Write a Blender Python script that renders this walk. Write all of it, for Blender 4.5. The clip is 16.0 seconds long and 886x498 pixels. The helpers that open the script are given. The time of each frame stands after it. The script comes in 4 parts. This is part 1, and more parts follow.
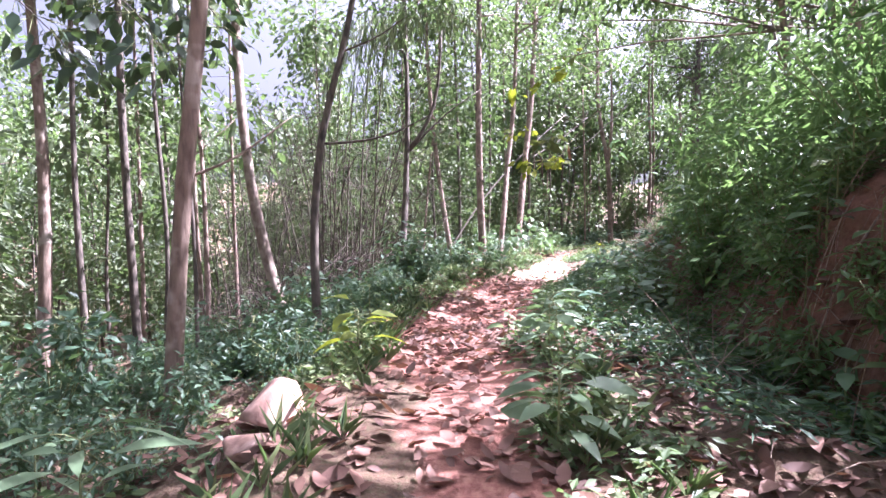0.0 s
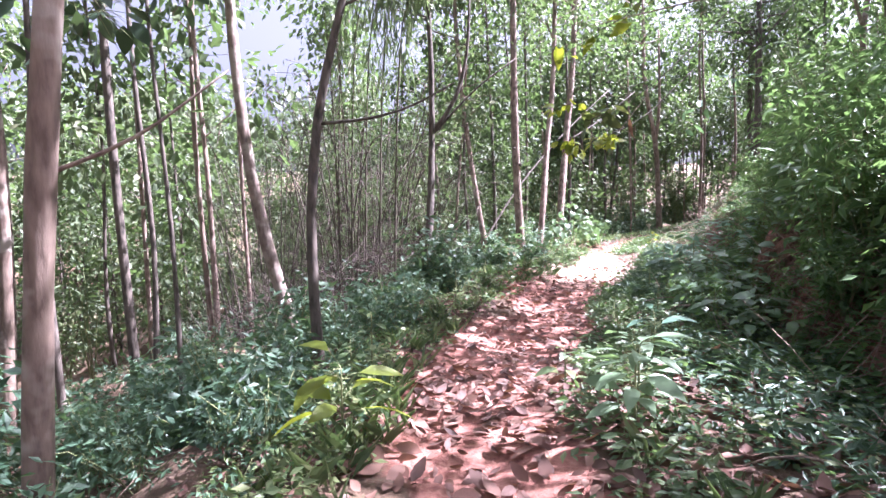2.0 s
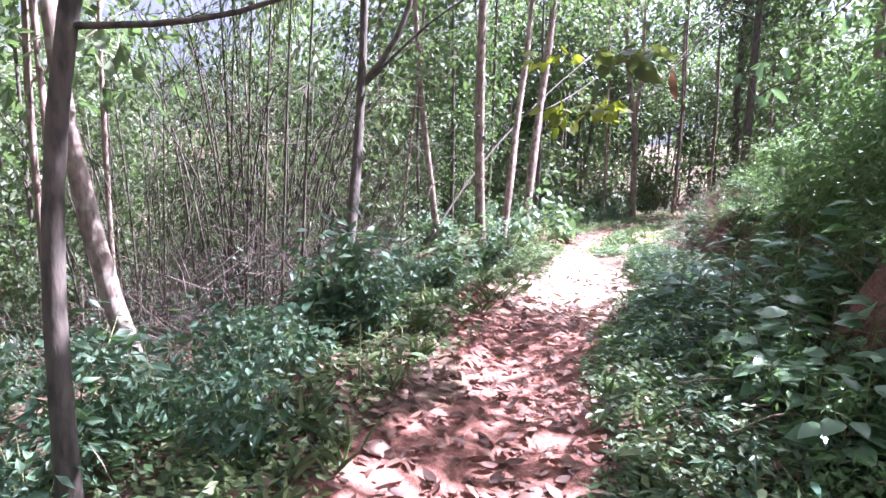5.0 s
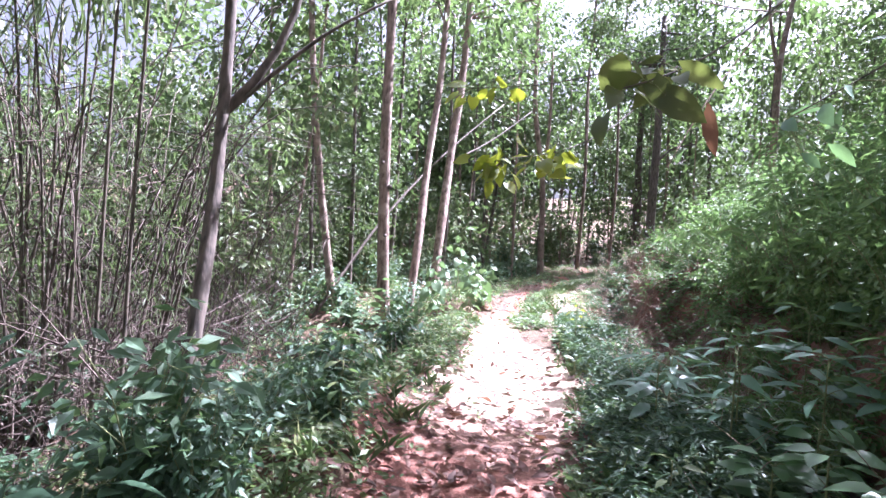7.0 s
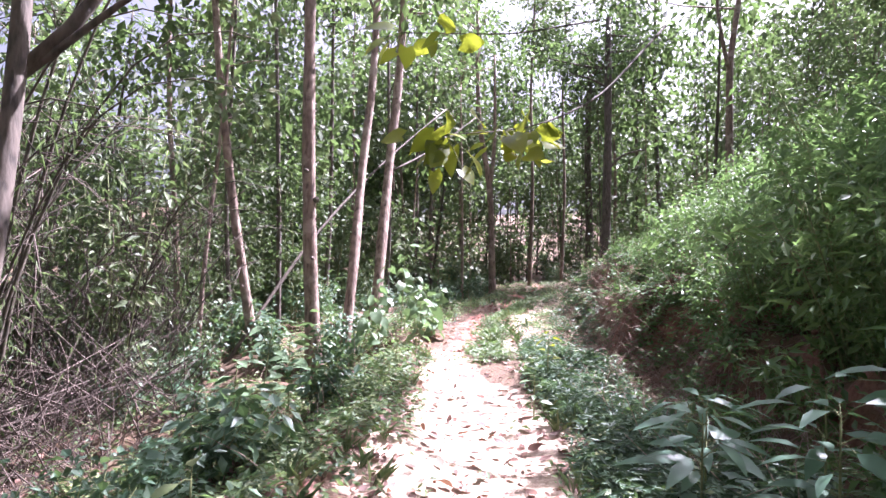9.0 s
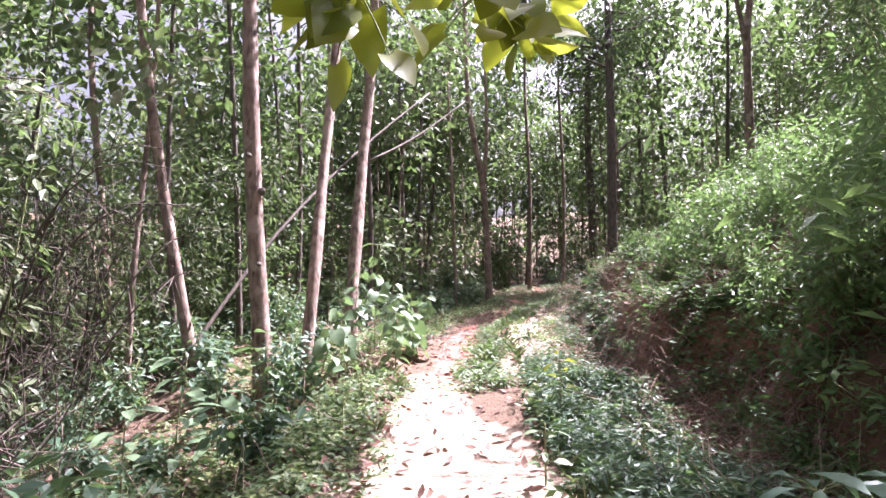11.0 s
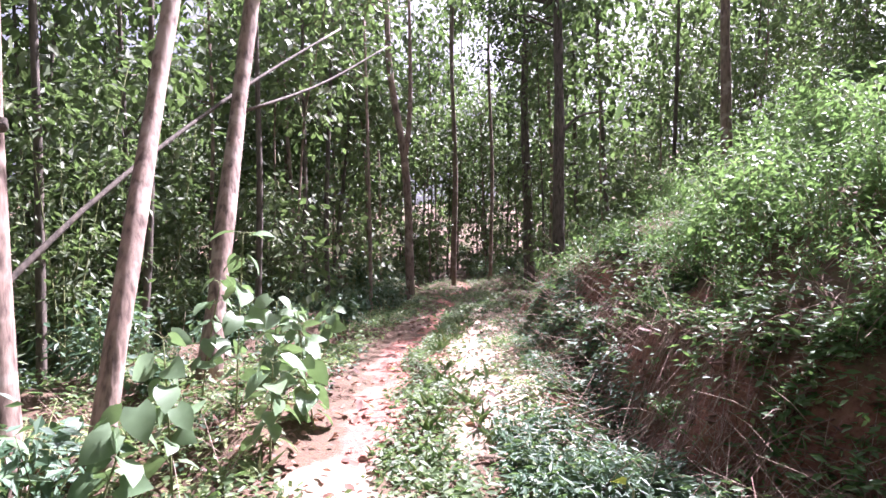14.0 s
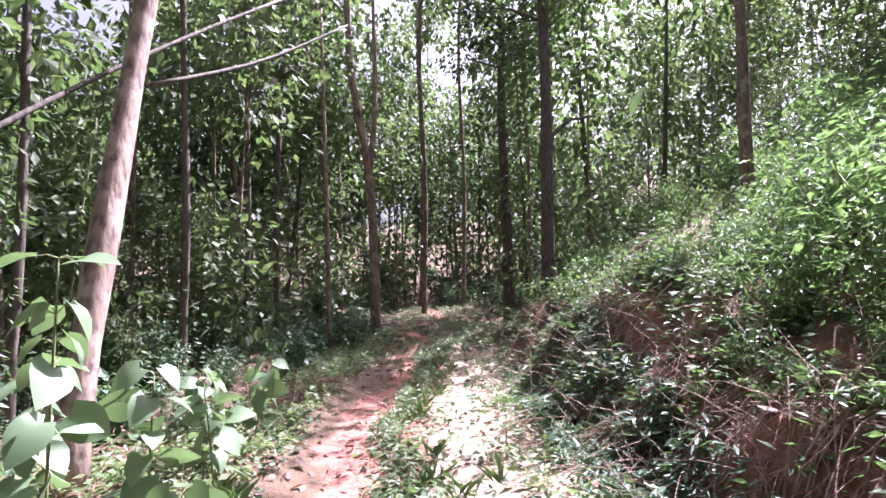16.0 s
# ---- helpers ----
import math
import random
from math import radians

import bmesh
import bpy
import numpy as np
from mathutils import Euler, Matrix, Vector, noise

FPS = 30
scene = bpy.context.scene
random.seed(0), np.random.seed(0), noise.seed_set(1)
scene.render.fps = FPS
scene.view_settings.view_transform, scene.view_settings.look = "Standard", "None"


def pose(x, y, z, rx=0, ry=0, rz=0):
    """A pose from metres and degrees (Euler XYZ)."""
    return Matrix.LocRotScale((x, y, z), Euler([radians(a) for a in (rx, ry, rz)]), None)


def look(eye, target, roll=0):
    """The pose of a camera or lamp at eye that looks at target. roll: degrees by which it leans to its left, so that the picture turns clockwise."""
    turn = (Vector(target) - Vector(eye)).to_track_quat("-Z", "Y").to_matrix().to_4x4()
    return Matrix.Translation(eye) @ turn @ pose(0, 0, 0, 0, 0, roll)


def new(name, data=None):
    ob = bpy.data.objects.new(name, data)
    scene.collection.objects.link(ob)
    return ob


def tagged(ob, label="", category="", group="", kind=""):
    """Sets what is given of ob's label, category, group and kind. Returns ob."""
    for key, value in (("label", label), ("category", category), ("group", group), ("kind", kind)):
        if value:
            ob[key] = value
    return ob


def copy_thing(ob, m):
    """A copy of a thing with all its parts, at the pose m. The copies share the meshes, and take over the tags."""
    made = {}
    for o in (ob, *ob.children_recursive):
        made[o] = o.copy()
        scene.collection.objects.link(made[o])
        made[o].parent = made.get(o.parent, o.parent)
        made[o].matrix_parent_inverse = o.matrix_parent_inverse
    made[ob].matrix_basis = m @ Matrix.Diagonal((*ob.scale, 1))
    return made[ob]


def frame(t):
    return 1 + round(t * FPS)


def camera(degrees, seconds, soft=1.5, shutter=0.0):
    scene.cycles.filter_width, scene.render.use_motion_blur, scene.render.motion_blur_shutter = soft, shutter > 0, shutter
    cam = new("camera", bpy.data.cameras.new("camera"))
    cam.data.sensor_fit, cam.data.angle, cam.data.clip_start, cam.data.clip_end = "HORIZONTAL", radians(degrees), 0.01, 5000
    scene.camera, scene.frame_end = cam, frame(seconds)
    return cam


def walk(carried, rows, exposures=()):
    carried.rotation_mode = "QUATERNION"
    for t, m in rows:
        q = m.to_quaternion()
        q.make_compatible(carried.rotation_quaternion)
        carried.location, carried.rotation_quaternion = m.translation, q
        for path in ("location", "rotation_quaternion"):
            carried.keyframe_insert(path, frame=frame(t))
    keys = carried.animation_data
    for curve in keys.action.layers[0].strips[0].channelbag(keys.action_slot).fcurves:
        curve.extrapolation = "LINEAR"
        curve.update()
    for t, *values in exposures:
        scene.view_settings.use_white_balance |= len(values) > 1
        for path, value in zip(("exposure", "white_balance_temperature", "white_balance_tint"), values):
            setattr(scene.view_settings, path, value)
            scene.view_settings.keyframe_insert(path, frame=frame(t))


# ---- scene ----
cam = camera(76.0, 16.0, 1.5)
EXPOSURE = 2.7
PATH = [
    (0, (-0.227, 0.587, 1.529), (-0.144, 2.584, 1.457), 0.4),
    (0.5, (-0.205, 1.066, 1.549), (-0.155, 3.065, 1.493), 1.1),
    (1, (-0.12, 1.394, 1.633), (-0.059, 3.392, 1.556), 1.4),
    (1.5, (-0.128, 1.76, 1.656), (-0.118, 3.758, 1.584), 0.8),
    (2, (-0.11, 2.146, 1.674), (-0.152, 4.142, 1.55), -0.7),
    (2.5, (-0.147, 2.583, 1.654), (-0.145, 4.582, 1.57), 0.4),
    (2.7, (-0.12, 2.759, 1.673), (-0.187, 4.754, 1.552), -0.4),
    (3, (-0.113, 2.998, 1.715), (-0.217, 4.992, 1.605), -0.0),
    (3.5, (-0.034, 3.467, 1.692), (-0.07, 5.462, 1.558), 0.6),
    (3.7, (0.04, 3.678, 1.69), (0.07, 5.674, 1.562), 0.9),
    (5.8, (0.255, 5.832, 2.062), (0.429, 7.805, 1.791), 3.7),
    (6, (0.269, 6.028, 2.076), (0.513, 8.004, 1.884), 4.2),
    (6.5, (0.271, 6.451, 2.106), (0.671, 8.408, 2.018), 4.4),
    (7, (0.354, 6.889, 2.13), (0.797, 8.839, 2.081), 3.9),
    (7.5, (0.356, 7.277, 2.171), (0.958, 9.184, 2.166), 3.6),
    (8, (0.535, 7.79, 2.105), (1.124, 9.701, 2.129), 2.8),
    (8.2, (0.564, 7.963, 2.101), (1.187, 9.864, 2.13), 2.5),
    (10.3, (1.399, 9.324, 2.054), (1.989, 11.234, 2.104), -0.4),
    (10.5, (1.445, 9.54, 2.043), (2.049, 11.446, 2.105), -0.5),
    (11, (1.593, 10.034, 2.029), (2.218, 11.933, 2.083), -0.4),
    (11.5, (1.73, 10.494, 2.012), (2.189, 12.441, 2.034), -0.4),
    (12, (1.853, 11.274, 1.988), (2.195, 13.245, 1.964), 0.0),
    (12.5, (1.878, 11.759, 2.005), (2.231, 13.727, 1.952), 1.9),
    (13, (2.015, 11.937, 2.083), (2.526, 13.87, 2.047), 2.2),
    (13.5, (2.266, 12.407, 2.136), (3.065, 14.24, 2.127), 2.0),
    (14, (2.518, 12.963, 2.16), (3.43, 14.743, 2.171), 0.3),
    (14.5, (2.696, 13.341, 2.202), (3.686, 15.078, 2.21), -0.3),
    (15, (2.851, 13.865, 2.238), (3.864, 15.589, 2.262), -0.3),
    (15.5, (3.112, 14.368, 2.23), (4.11, 16.101, 2.283), -0.6),
    (16, (3.292, 14.848, 2.223), (4.316, 16.564, 2.313), -0.3),
]
walk(cam, [(t, look(eye, target, roll)) for t, eye, target, roll in PATH], [(0, EXPOSURE + 0.22, 5500, 34), (6, EXPOSURE + 0.25, 5300, 31), (8, EXPOSURE + 0.05, 5400, 34), (10.5, EXPOSURE - 0.12, 5850, 36), (14.5, EXPOSURE - 0.12, 5700, 36), (16, EXPOSURE - 0.24, 5650, 36)])

# ---- light ----
SUN_DIR = Vector((0.74, 0.22, 1.1)).normalized()
sun_el = math.asin(SUN_DIR.z)
sun_az = math.atan2(SUN_DIR.x, SUN_DIR.y)
world = bpy.data.worlds.new("sky")
scene.world = world
world.use_nodes = True
wn = world.node_tree.nodes
sky = wn.new("ShaderNodeTexSky")
sky.sky_type = "NISHITA"
sky.sun_disc = False
sky.sun_elevation, sky.sun_rotation = sun_el, sun_az
sky.air_density, sky.dust_density, sky.ozone_density = 0.5, 10.0, 1.0
wn["Background"].inputs["Strength"].default_value = 0.052
haze = wn.new("ShaderNodeHueSaturation")
haze.inputs["Saturation"].default_value, haze.inputs["Value"].default_value = 0.42, 1.25
world.node_tree.links.new(sky.outputs[0], haze.inputs["Color"])
world.node_tree.links.new(haze.outputs[0], wn["Background"].inputs["Color"])
sun = new("sun", bpy.data.lights.new("sun", "SUN"))
sun.data.energy, sun.data.angle, sun.data.color = 5.0, radians(0.5), (1.0, 0.95, 0.87)
sun.matrix_world = look((0, 0, 0), -SUN_DIR) @ Matrix.Identity(4)


# ---- materials ----
def node_mat(name):
    m = bpy.data.materials.new(name)
    m.use_nodes = True
    nt = m.node_tree
    return m, nt, nt.nodes, nt.links, nt.nodes["Principled BSDF"]


def ramp(nodes, stops):
    r = nodes.new("ShaderNodeValToRGB")
    els = r.color_ramp.elements
    while len(els) < len(stops):
        els.new(0.5)
    for e, (p, c) in zip(els, stops):
        e.position, e.color = p, (*c, 1)
    return r


def noise_node(nodes, links, scale, detail=4.0, rough=0.55, coord="Object"):
    tc = nodes.new("ShaderNodeTexCoord")
    n = nodes.new("ShaderNodeTexNoise")
    n.inputs["Scale"].default_value, n.inputs["Detail"].default_value = scale, detail
    n.inputs["Roughness"].default_value = rough
    links.new(tc.outputs[coord], n.inputs["Vector"])
    return n


def leaf_mat(name, stops, trans=0.24, rough=0.42, glow=(0.3, 0.5, 0.13)):
    """Leaf tissue: colour varies from leaf to leaf and plant to plant, and light shines through it."""
    m, nt, nodes, links, bsdf = node_mat(name)
    geo = nodes.new("ShaderNodeNewGeometry")
    info = nodes.new("ShaderNodeObjectInfo")
    mix = nodes.new("ShaderNodeMath")
    mix.operation = "MULTIPLY_ADD"
    links.new(geo.outputs["Random Per Island"], mix.inputs[0])
    mix.inputs[1].default_value = 0.55
    sc = nodes.new("ShaderNodeMath")
    sc.operation = "MULTIPLY"
    sc.inputs[1].default_value = 0.45
    links.new(info.outputs["Random"], sc.inputs[0])
    links.new(sc.outputs[0], mix.inputs[2])
    r = ramp(nodes, stops)
    links.new(mix.outputs[0], r.inputs[0])
    n = noise_node(nodes, links, 14.0, 3.0)
    hs = nodes.new("ShaderNodeHueSaturation")
    mr = nodes.new("ShaderNodeMapRange")
    mr.inputs["To Min"].default_value, mr.inputs["To Max"].default_value = 0.7, 1.3
    links.new(n.outputs["Fac"], mr.inputs["Value"])
    links.new(mr.outputs[0], hs.inputs["Value"])
    links.new(r.outputs[0], hs.inputs["Color"])
    links.new(hs.outputs[0], bsdf.inputs["Base Color"])
    bsdf.inputs["Roughness"].default_value = rough
    tr = nodes.new("ShaderNodeBsdfTranslucent")
    tint = nodes.new("ShaderNodeMix")
    tint.data_type = "RGBA"
    tint.inputs["Factor"].default_value = 0.5
    links.new(hs.outputs[0], tint.inputs["A"])
    tint.inputs["B"].default_value = (*glow, 1)
    links.new(tint.outputs["Result"], tr.inputs["Color"])
    ms = nodes.new("ShaderNodeMixShader")
    ms.inputs[0].default_value = trans
    links.new(bsdf.outputs[0], ms.inputs[1])
    links.new(tr.outputs[0], ms.inputs[2])
    links.new(ms.outputs[0], nodes["Material Output"].inputs["Surface"])
    return m


def bark_mat(name, dark, light, pale=None, scale=9.0):
    m, nt, nodes, links, bsdf = node_mat(name)
    tc = nodes.new("ShaderNodeTexCoord")
    mp = nodes.new("ShaderNodeMapping")
    mp.inputs["Scale"].default_value = (scale, scale, scale * 0.3)
    links.new(tc.outputs["Object"], mp.inputs["Vector"])
    n = nodes.new("ShaderNodeTexNoise")
    n.inputs["Scale"].default_value, n.inputs["Detail"].default_value = 2.2, 6.0
    links.new(mp.outputs[0], n.inputs["Vector"])
    r = ramp(nodes, [(0.3, dark), (0.52, light), (0.75, tuple(min(1, c * 1.35) for c in light))])
    links.new(n.outputs["Fac"], r.inputs[0])
    out = r.outputs[0]
    if pale:
        n2 = noise_node(nodes, links, 3.5, 3.0)
        r2 = ramp(nodes, [(0.54, (0, 0, 0)), (0.62, (1, 1, 1))])
        links.new(n2.outputs["Fac"], r2.inputs[0])
        mx = nodes.new("ShaderNodeMix")
        mx.data_type = "RGBA"
        links.new(r2.outputs[0], mx.inputs["Factor"])
        links.new(out, mx.inputs["A"])
        mx.inputs["B"].default_value = (*pale, 1)
        out = mx.outputs["Result"]
    links.new(out, bsdf.inputs["Base Color"])
    b = nodes.new("ShaderNodeBump")
    b.inputs["Strength"].default_value, b.inputs["Distance"].default_value = 0.6, 0.02
    links.new(n.outputs["Fac"], b.inputs["Height"])
    links.new(b.outputs[0], bsdf.inputs["Normal"])
    bsdf.inputs["Roughness"].default_value = 0.85
    return m


def earth_mat():
    """Red laterite soil, bare on the trail and the cut bank, dark humus and moss elsewhere; strong sun on the trail is
    put into a paler soil colour.
    """
    m, nt, nodes, links, bsdf = node_mat("laterite_earth")
    n1 = noise_node(nodes, links, 1.3, 6.0, 0.65)
    n2 = noise_node(nodes, links, 22.0, 6.0, 0.7)
    soil = ramp(nodes, [(0.25, (0.13, 0.046, 0.035)), (0.5, (0.28, 0.12, 0.09)), (0.8, (0.40, 0.21, 0.16))])
    links.new(n2.outputs["Fac"], soil.inputs[0])
    humus = ramp(nodes, [(0.3, (0.05, 0.035, 0.024)), (0.5, (0.12, 0.07, 0.045)), (0.72, (0.085, 0.085, 0.04))])
    links.new(n2.outputs["Fac"], humus.inputs[0])
    # pale tan soil: the glare of full sun is put into the colour
    sun_soil = ramp(nodes, [(0.25, (0.24, 0.15, 0.11)), (0.5, (0.46, 0.35, 0.27)), (0.8, (0.58, 0.48, 0.38))])
    links.new(n2.outputs["Fac"], sun_soil.inputs[0])
    # mask of the stretch whose soil is painted paler for the sunlight
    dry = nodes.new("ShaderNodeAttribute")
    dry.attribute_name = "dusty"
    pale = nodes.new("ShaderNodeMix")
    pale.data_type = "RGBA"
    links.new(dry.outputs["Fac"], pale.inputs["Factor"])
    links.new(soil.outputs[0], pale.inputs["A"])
    links.new(sun_soil.outputs[0], pale.inputs["B"])
    at = nodes.new("ShaderNodeAttribute")
    at.attribute_name = "bare"
    add = nodes.new("ShaderNodeMath")
    add.operation = "MULTIPLY_ADD"
    links.new(n1.outputs["Fac"], add.inputs[0])
    add.inputs[1].default_value = 0.9
    links.new(at.outputs["Fac"], add.inputs[2])
    edge = ramp(nodes, [(0.72, (0, 0, 0)), (0.98, (1, 1, 1))])
    links.new(add.outputs[0], edge.inputs[0])
    mx = nodes.new("ShaderNodeMix")
    mx.data_type = "RGBA"
    links.new(edge.outputs[0], mx.inputs["Factor"])
    links.new(humus.outputs[0], mx.inputs["A"])
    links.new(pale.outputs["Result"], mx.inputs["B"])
    links.new(mx.outputs["Result"], bsdf.inputs["Base Color"])
    b = nodes.new("ShaderNodeBump")
    b.inputs["Strength"].default_value, b.inputs["Distance"].default_value = 0.9, 0.03
    links.new(n2.outputs["Fac"], b.inputs["Height"])
    links.new(b.outputs[0], bsdf.inputs["Normal"])
    bsdf.inputs["Roughness"].default_value = 0.95
    return m


M_EARTH = earth_mat()
M_FOREST = leaf_mat("forest_leaf", [(0.0, (0.035, 0.052, 0.026)), (0.45, (0.07, 0.098, 0.045)), (0.8, (0.12, 0.145, 0.07)), (1.0, (0.2, 0.19, 0.11))], 0.26, 0.58)
M_SHRUB = leaf_mat("shrub_leaf", [(0.0, (0.025, 0.055, 0.034)), (0.5, (0.05, 0.10, 0.056)), (1.0, (0.10, 0.16, 0.09))], 0.22, 0.5)
M_BANK = leaf_mat("bank_leaf", [(0.0, (0.04, 0.085, 0.03)), (0.5, (0.085, 0.155, 0.055)), (1.0, (0.17, 0.25, 0.09))], 0.34, 0.5)
M_HERB = leaf_mat("herb_leaf", [(0.0, (0.045, 0.075, 0.035)), (0.5, (0.085, 0.13, 0.055)), (0.8, (0.17, 0.19, 0.08)), (1.0, (0.32, 0.26, 0.14))], 0.3, 0.5)
M_PALEHERB = leaf_mat("pale_herb_leaf", [(0.0, (0.08, 0.12, 0.05)), (0.5, (0.16, 0.2, 0.08)), (1.0, (0.36, 0.32, 0.17))], 0.35, 0.5)
M_BROAD = leaf_mat("broad_leaf", [(0.0, (0.075, 0.13, 0.065)), (1.0, (0.16, 0.23, 0.13))], 0.22, 0.45)
M_ROUND = leaf_mat("round_leaf", [(0.0, (0.06, 0.12, 0.06)), (1.0, (0.13, 0.21, 0.11))], 0.25, 0.36)
M_BLUE = leaf_mat("glossy_leaf", [(0.0, (0.05, 0.12, 0.08)), (1.0, (0.11, 0.2, 0.13))], 0.25, 0.46)
M_YELLOW = leaf_mat("yellow_green_leaf", [(0.0, (0.07, 0.10, 0.015)), (0.6, (0.13, 0.17, 0.02)), (1.0, (0.26, 0.30, 0.03))], 0.5, 0.4, (0.5, 0.56, 0.03))
M_OLIVE = leaf_mat("olive_leaf", [(0.0, (0.045, 0.065, 0.02)), (1.0, (0.09, 0.115, 0.035))], 0.35, 0.45, (0.22, 0.27, 0.05))
M_BAMBOO = leaf_mat("bamboo_leaf", [(0.0, (0.06, 0.08, 0.045)), (0.6, (0.13, 0.145, 0.085)), (1.0, (0.27, 0.26, 0.18))], 0.35, 0.5)
M_DRY = leaf_mat("dry_leaf", [(0.0, (0.055, 0.03, 0.024)), (0.4, (0.16, 0.08, 0.06)), (0.75, (0.28, 0.16, 0.12)), (1.0, (0.48, 0.35, 0.26))], 0.12, 0.7, (0.5, 0.25, 0.1))
M_BARK = bark_mat("brown_bark", (0.09, 0.06, 0.045), (0.18, 0.13, 0.10), (0.30, 0.25, 0.21))
M_PALE = bark_mat("pale_bark", (0.07, 0.046, 0.036), (0.225, 0.16, 0.13), (0.33, 0.255, 0.215))
M_DARKBARK = bark_mat("dark_bark", (0.03, 0.024, 0.02), (0.10, 0.08, 0.065))
M_LEAN = bark_mat("lean_bark", (0.08, 0.055, 0.045), (0.2, 0.15, 0.12), (0.3, 0.25, 0.21))
M_TWIG = bark_mat("dry_twig", (0.12, 0.08, 0.06), (0.3, 0.22, 0.17), None, 30.0)
# leaf green darkened: the shade on backlit leaves is put into the colour
M_SHADELEAF = leaf_mat("dark_leaf", [(0.0, (0.016, 0.032, 0.018)), (1.0, (0.04, 0.07, 0.035))], 0.12, 0.4)
M_STEM = bark_mat("green_stem", (0.08, 0.1, 0.04), (0.17, 0.19, 0.08), None, 30.0)
M_CANE = bark_mat("bamboo_cane", (0.025, 0.022, 0.016), (0.085, 0.07, 0.05), None, 12.0)
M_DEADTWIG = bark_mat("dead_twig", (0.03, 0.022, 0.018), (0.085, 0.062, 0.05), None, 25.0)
M_ROOT = bark_mat("bank_root", (0.09, 0.045, 0.036), (0.24, 0.145, 0.115), None, 30.0)
M_CLOD = bark_mat("earth_clod", (0.055, 0.03, 0.024), (0.16, 0.085, 0.065), None, 8.0)
M_ROCK = bark_mat("laterite_rock", (0.13, 0.07, 0.055), (0.28, 0.17, 0.135), (0.36, 0.25, 0.21), 5.0)

# ---- plan of the ground ----
LINE = np.array([(0.1, -60), (0.05, -8), (0.05, 0), (0.1, 4), (0.4, 7), (1.15, 9.5), (2.2, 12), (2.9, 13.7),
                 (3.8, 16.3), (4.95, 18.6), (6.3, 20.8), (7.7, 22.9), (9.1, 25.3), (10.8, 28.3), (13.5, 32), (19, 38), (60, 75)], float)
SEG = LINE[1:] - LINE[:-1]
SEGL = np.linalg.norm(SEG, axis=1)
CUM = np.concatenate([[0], np.cumsum(SEGL)]) - np.interp(0, LINE[:, 1], np.concatenate([[0], np.cumsum(SEGL)]))
rng = np.random.default_rng(7)


def trail(x, y):
    """Signed offset (right positive) from the trail's middle, and the way along it, for arrays of points."""
    p = np.stack([np.asarray(x, float).ravel(), np.asarray(y, float).ravel()], 1)
    best, off, way = np.full(len(p), 1e9), np.zeros(len(p)), np.zeros(len(p))
    for a, d, l, s0 in zip(LINE, SEG, SEGL, CUM):
        r = p - a
        t = np.clip((r @ d) / (l * l), 0, 1)
        q = r - t[:, None] * d
        dist = np.linalg.norm(q, axis=1)
        side = np.sign(d[1] * r[:, 0] - d[0] * r[:, 1])
        hit = dist < best
        best[hit], off[hit], way[hit] = dist[hit], (dist * side)[hit], (s0 + t * l)[hit]
    return off.reshape(np.shape(x)), way.reshape(np.shape(x))


WAVES = [(rng.uniform(-1, 1, 2) * f, rng.uniform(0, 6.3), a) for f, a in
         ((0.5, 0.08), (0.7, 0.08), (1.3, 0.05), (1.9, 0.035), (2.9, 0.03), (4.1, 0.02), (6.0, 0.014), (8.5, 0.012), (11.0, 0.009)) for _ in (0, 1)]


def smooth(a, b, v):
    t = np.clip((v - a) / (b - a), 0, 1)
    return t * t * (3 - 2 * t)


def rough_at(x, y):
    return sum(a * np.sin(k[0] * 2 * x + k[1] * 2 * y + p) for k, p, a in WAVES)


FOOT_S, FOOT_D = [0, 5, 9, 12, 14, 16, 18, 21, 27, 34], [2.0, 2.3, 2.1, 2.2, 2.3, 2.1, 1.75, 1.5, 1.6, 2.2]


def ground(x, y):
    """Height of the ground at arrays of points."""
    x, y = np.asarray(x, float), np.asarray(y, float)
    d, s = trail(x, y)
    wob = rough_at(x, y)
    z = np.interp(s, [-60, -6, 0, 3, 5, 7.5, 10, 13, 17, 22, 27, 60], [-0.5, 0.2, 0.36, 0.46, 0.54, 0.48, 0.5, 0.56, 0.7, 0.76, 0.8, 1.6])
    foot = np.interp(s, FOOT_S, FOOT_D) + 0.9 * rough_at(x * 0.7 + 9, y * 0.7)
    tall = np.interp(s, [0, 6, 10, 14, 18, 24, 28, 36], [0.95, 0.9, 0.65, 0.55, 0.65, 0.6, 0.5, 0.2])
    bank = tall * smooth(0, 0.55, d - foot) + 0.52 * np.clip(d - foot - 0.4, 0, 14) + 0.12 * np.clip(d - foot - 14.4, 0, 30)
    steep = np.interp(s, [0, 6, 9, 12, 15, 20], [0.34, 0.34, 0.36, 0.3, 0.16, 0.1])
    left = -steep * np.clip(-d - 1.0, 0, 3.0) - 0.24 * np.clip(-d - 4.0, 0, 22) + 0.05 * smooth(0.7, 1.0, -d) * (1 - smooth(1.0, 1.5, -d))
    calm = 0.35 + 0.65 * smooth(0.5, 1.6, np.abs(d))
    hollow = -0.05 * (1 - smooth(0.2, 0.8, np.abs(d)))
    hill = 0.3 * np.clip(y - 36 - 0.2 * x, 0, 40)
    gnarl = 1.25 * rough_at(x * 2.3 + 3, y * 2.3) * smooth(0.0, 0.4, d - foot) * (1 - smooth(1.5, 3.0, d - foot))
    return z + bank + left + wob * calm + hollow + hill + gnarl


